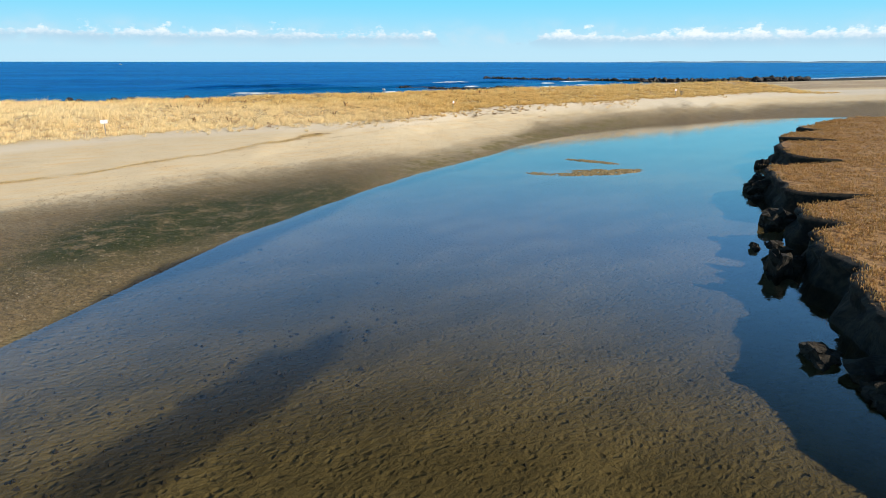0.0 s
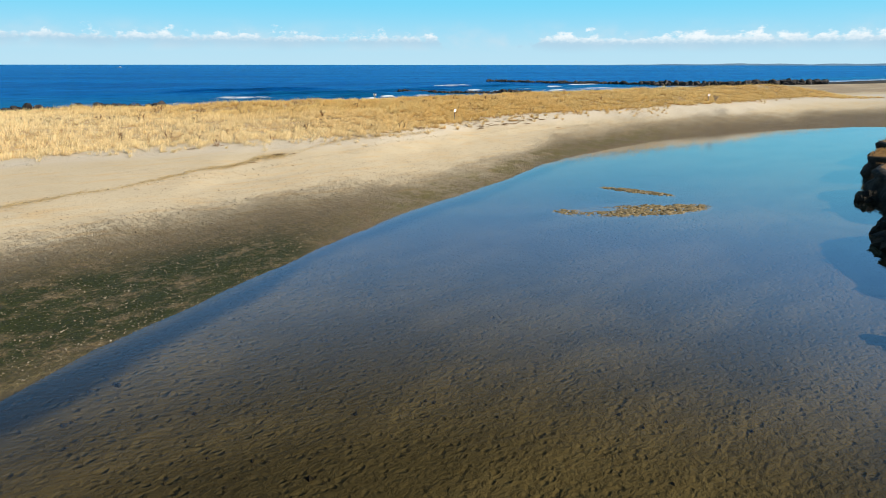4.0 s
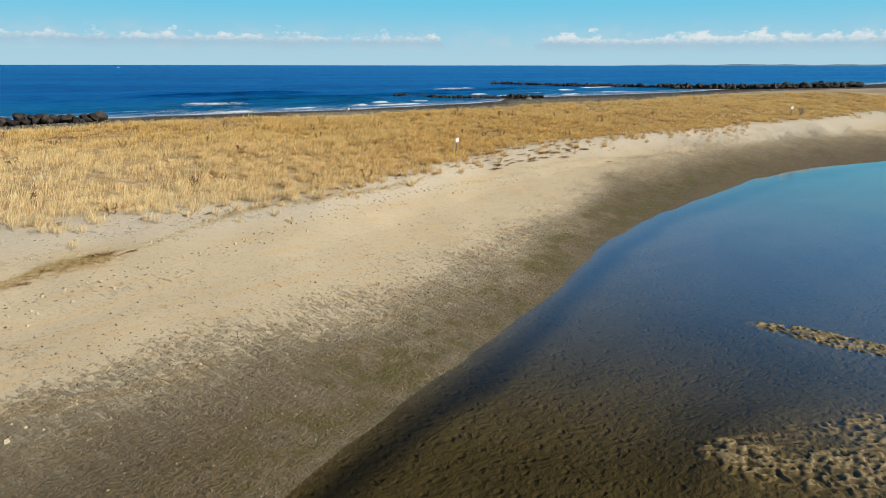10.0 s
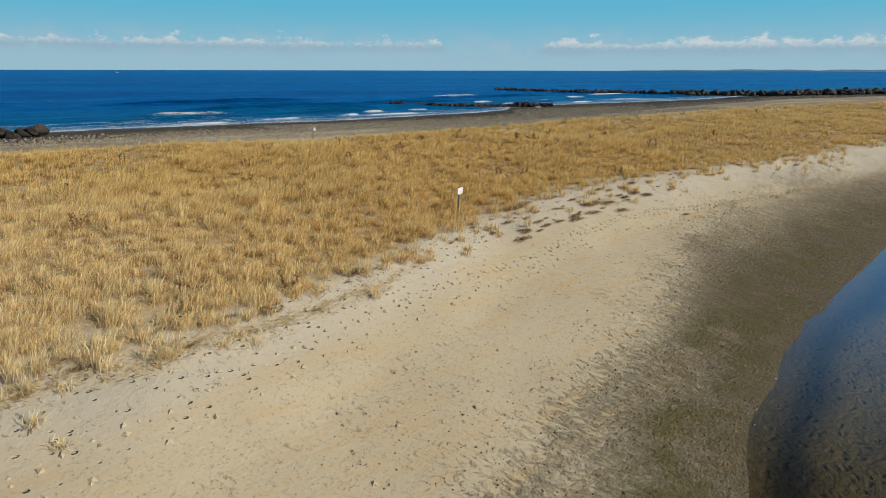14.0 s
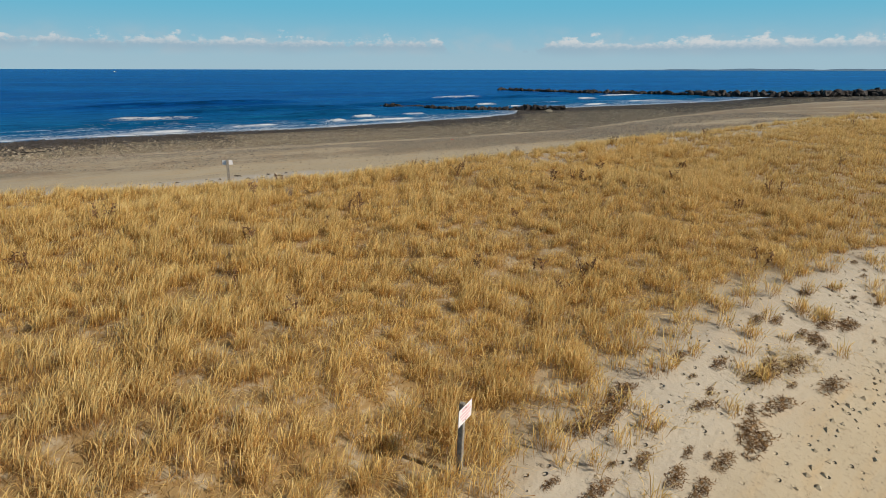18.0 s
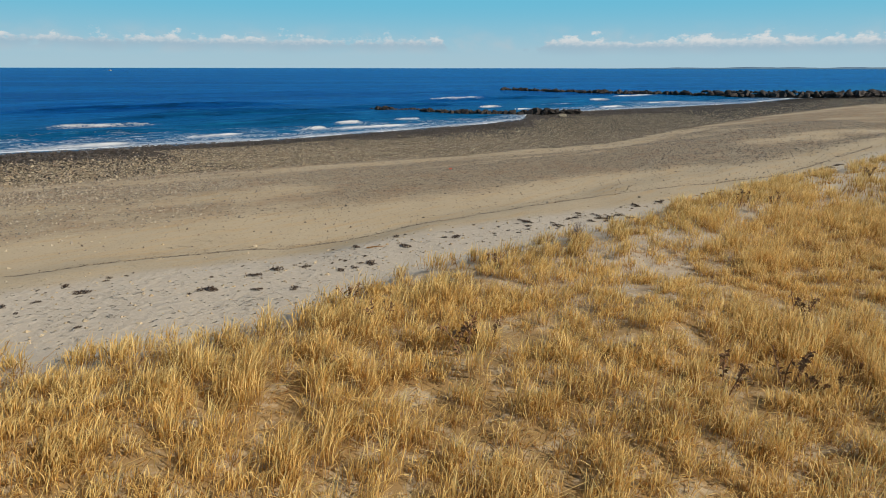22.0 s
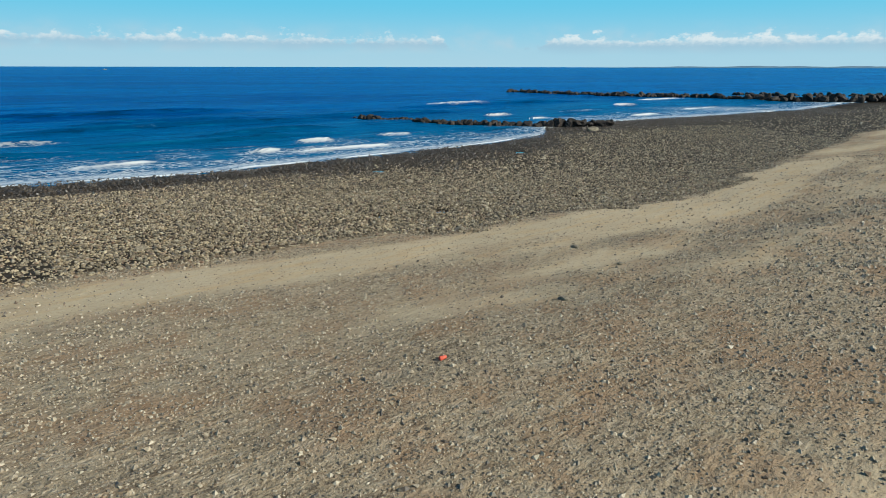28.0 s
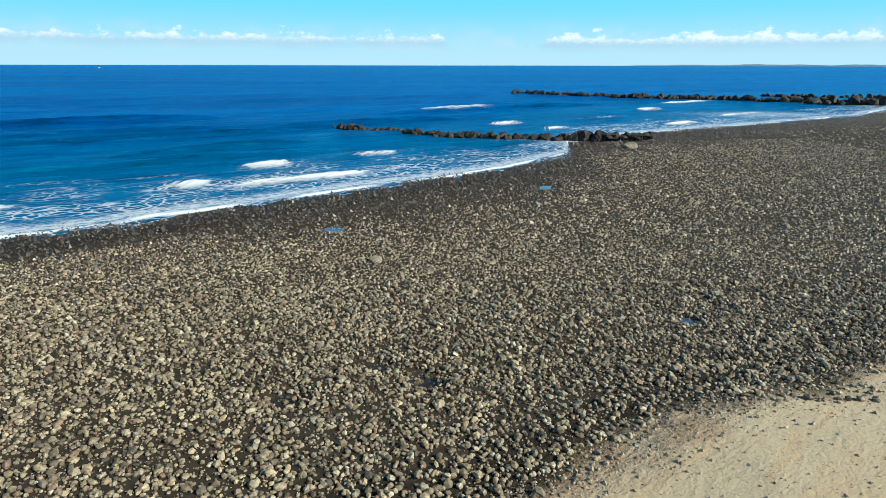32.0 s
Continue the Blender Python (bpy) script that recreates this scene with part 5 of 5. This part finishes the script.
def reed_line():
    """Flattened reed stems along the high water line below the dune."""
    rnd = np.random.RandomState(18)
    high = line((-40, 24), (-26, 42), (-21, 50.5), (-17.3, 56.6), (-16, 58.7), (-15.2, 60.6), (-13, 63), (-11.7, 66.4), (-9.3, 69.2), (-7, 71), (-4, 74.6), (-1, 80), (2, 84.6), (5, 87.5), (9, 91))
    x = np.where(rnd.rand(8000) < 0.14, rnd.normal(-15.2, 1.3, 8000), rnd.uniform(-36, 9, 8000))
    y = high(x) + 0.1 + rnd.normal(0, 0.32 + 0.2 * np.exp(-((x + 15.2) / 1.6) ** 2), len(x)) + 0.8 * fractal(x, x * 0, 5.0) + 0.9 * fractal(x, x * 0 + 5, 1.3, 2)
    ok = rnd.rand(len(x)) < np.exp(-((x + 15.2) / 1.6) ** 2) + 0.6 * np.exp(-((x + 8) / 3.5) ** 2) + 0.12 + 0.88 * step(fractal(x + 9, x * 0 + 2, 3.5), -0.05, 0.25)
    x, y = x[ok], y[ok]
    ob = blades("reed_line", x, y, land(x, y) + 0.05, rnd, 3, np.full(len(x), 0.06), 0.022, 4.0, M_REED, 0.10, (3.0, 3.6))
    tagged(ob, "band of flattened golden brown reed stems on sand", "wrack", kind="stuff")


reed_line()


# ---- driftwood, single stones, litter ----
def driftwood(x, y, length, radius, turn, seed, label, mat=None):
    r = random.Random(seed)
    t = thing("driftwood", pose(x, y, float(land(x, y)) + radius * 0.5, 0, 0, turn), label, "driftwood")
    bm = bmesh.new()
    pts = [Vector(((u - 0.5) * length, r.gauss(0, 0.04) * length, r.gauss(0, 0.01) * length)) for u in (0, 0.2, 0.4, 0.6, 0.8, 1)]
    tube(bm, pts, radius, radius * 0.6, 7)
    part("trunk", bm, mat or M_WOOD, t)
    for k in range(2):
        bm = bmesh.new()
        p = pts[2 + k]
        tube(bm, [p, p + Vector((length * 0.1, r.choice((-1, 1)) * length * 0.15, 0.05)), p + Vector((length * 0.25, r.choice((-1, 1)) * length * 0.2, 0.03))], radius * 0.5, radius * 0.2, 5)
        part("branch", bm, mat or M_WOOD, t)
    return t


driftwood(9.0, 104.9, 2.3, 0.10, -62, 1, "dark rotten half-buried timber in the grass", M_STALK)
driftwood(7.9, 106.8, 0.8, 0.10, -50, 2, "dark rotten half-buried timber in the grass", M_STALK)
driftwood(-8.9, 68.3, 0.9, 0.018, -70, 3, "thin grey stick lying on sand", M_STALK)
driftwood(-3.0, 117.2, 0.7, 0.03, 20, 4, "orange-brown reed bundle on pale sand", M_WRACK)
M_BOULD = plain("single_stone", (0.13, 0.11, 0.08), (0.32, 0.27, 0.19), 6.0, 0.8, 0.03)
LONE = [rock_mesh("beach_stone", 90 + s, M_BOULD, 5, 2, 0.08) for s in range(3)]
for i, (x, y, k) in enumerate([(0.0, 159.7, 0.42), (-17.3, 156.3, 0.5), (-4.7, 180.3, 0.7), (3.5, 145.2, 0.28), (6.7, 150.0, 0.22), (-2.8, 151.2, 0.24), (5.5, 153.7, 0.3), (-7.6, 159.9, 0.35), (23, 230, 1.6)]):
    ob = new("beach_stone", LONE[i % 3])
    ob.matrix_world = pose(x, y, float(land(x, y)) + k * 0.12, 0, 0, 50 * i) @ Matrix.Diagonal((k * 1.3, k * 0.9, k * 0.6, 1))
    tagged(ob, "single larger brown stone lying on the beach", "stone")
M_RED = plain("red_plastic", (0.55, 0.06, 0.03), (0.68, 0.12, 0.06), 10.0, 0.5, 0.005)
bm = bmesh.new()
bmesh.ops.create_cone(bm, cap_ends=True, segments=12, radius1=0.07, radius2=0.05, depth=0.2, matrix=Matrix.Rotation(radians(84), 4, "Y"))
bmesh.ops.bevel(bm, geom=bm.edges[:], offset=0.008, segments=2, affect="EDGES")
for v in bm.verts:
    v.co += 0.012 * noise.noise_vector(v.co * 14)
ob = part("litter", bm, M_RED)
ob.matrix_world = pose(-0.55, 140.3, float(land(-0.55, 140.3)) + 0.055, 0, 0, 30)
tagged(ob, "crushed bright red plastic litter on the gravel", "litter")

# ---- far coast ----
def far_land():
    xs = np.linspace(900, 4700, 120)
    top = 13 + 9 * fractal(xs, xs * 0, 600.0, 3) + 6 * fractal(xs, xs * 0 + 4, 90.0, 2)
    top = top * step(xs, 900, 1800)
    ys = 4600 - 0.25 * (xs - 900)
    v = np.concatenate([np.stack([xs, ys, 0 * xs - 1], -1), np.stack([xs, ys + 20, np.maximum(top, 0.5)], -1), np.stack([xs, ys + 160, 0 * xs - 1], -1)])
    n = len(xs)
    i = np.arange(n - 1)
    f = np.concatenate([np.stack([i, i + 1, i + n + 1, i + n], -1), np.stack([i + n, i + n + 1, i + 2 * n + 1, i + 2 * n], -1)])
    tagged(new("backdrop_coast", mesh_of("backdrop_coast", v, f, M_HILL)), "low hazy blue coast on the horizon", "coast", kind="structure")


far_land()


# ---- sandbars standing out of the lagoon ----
def sandbar(name, cx, cy, rx, ry, turn, seed, hollow):
    xs, ys = np.arange(cx - rx * 1.3, cx + rx * 1.3, 0.045), np.arange(cy - ry * 1.5 - 1.2, cy + ry * 1.5 + 1.6, 0.045)

    def top(x, y):
        u, v = (x - cx) / rx, (y - cy - turn * (x - cx)) / ry
        body = 1 - (u * u + v * v) + 0.7 * fractal(x + seed, y, 2.0, 2)
        if hollow:
            body = body - 0.7 * np.exp(-((x - cx + 2.0) / 2.4) ** 2 - ((y - cy - 0.5 - turn * (x - cx)) / 0.7) ** 2)
        lump = 0.6 - 1.6 * np.abs(fractal(x * 0.95 + 0.4 * y + seed, y * 1.4 - 0.3 * x, 0.26, 2))
        return LAGOON_Z - 0.125 - 0.7 * np.clip(-body - 0.05, 0, 1) + 0.16 * np.clip(body, -1.0, 0.4) + 0.21 * lump * step(body, -0.35, 0.2)

    X, Y = np.meshgrid(xs, ys)
    Z = top(X, Y)
    i = (np.arange(len(ys) - 1)[:, None] * len(xs) + np.arange(len(xs) - 1)[None]).reshape(-1)
    f = np.stack([i, i + 1, i + len(xs) + 1, i + len(xs)], -1)
    f = f[Z.reshape(-1)[f].max(1) > LAGOON_Z - 0.25]
    used, f = np.unique(f, return_inverse=True)
    v = np.stack([X, Y, Z], -1).reshape(-1, 3)[used]
    ob = new(name, mesh_of(name, v, f.reshape(-1, 4), M_BAR))
    return tagged(ob, "lumpy bar of wet tan sand barely above the water", "sandbar", kind="structure")


M_BAR = plain("bar_sand", (0.13, 0.095, 0.04), (0.27, 0.20, 0.095), 2.2, 0.7, 0.04, 5.0)
sandbar("sandbar_1", 12.2, 54.1, 5.6, 1.8, 0.2, 3.0, True)
sandbar("sandbar_2", 14.2, 60.3, 2.4, 0.8, -0.6, 8.0, False)


# ---- pools left by the tide ----
for px, py, pr in POOLS:
    bm = bmesh.new()
    rim = [bm.verts.new((math.cos(a) * r, math.sin(a) * r, 0)) for a, r in ((k * math.pi / 12, 0.85 * pr * (1 + 0.5 * float(value_noise(np.array(px + k * 0.9), np.array(py))))) for k in range(24))]
    bm.faces.new(rim)
    ob = part("tide_pool", bm, M_LAGOON)
    ob.matrix_world = pose(px, py, float(land(px, py)) + 0.17)
    tagged(ob, "small blue pool of seawater left among cobbles", "tide pool", "pools among the cobbles", kind="structure")


# ---- boat on the horizon ----
def boat(x, y, turn):
    t = thing("motor_boat", pose(x, y, 0.0, 0, 0, turn) @ Matrix.Scale(0.75, 4), "small white motor boat far out at sea", "boat")
    bm = bmesh.new()
    rows = []
    for u in range(9):
        s = u / 8
        half = 1.9 * (1 - max(0.0, s - 0.45) ** 2 * 3.2)
        rows.append([bm.verts.new((-5.5 + 11 * s, k * half * w, z + 0.5 * s * s * (z > 0))) for k, w, z in ((-1, 1, 1.3), (-1, 0.75, -0.3), (1, 0.75, -0.3), (1, 1, 1.3))])
    for a, b in zip(rows[:-1], rows[1:]):
        for k in range(4):
            bm.faces.new((a[k], a[(k + 1) % 4], b[(k + 1) % 4], b[k]))
    bm.faces.new(rows[0]), bm.faces.new(rows[-1][::-1])
    part("hull", bm, M_WOOD, t)
    cab = part("cabin", box_bm(3.6, 2.6, 1.9, (-0.4, 0, 2.2), 0.25), M_SIGN, t)
    part("window", box_bm(3.0, 2.66, 0.6, (-0.3, 0, 2.5), 0.05), M_WEED, cab)
    return t


boat(-877, 1636, 12)
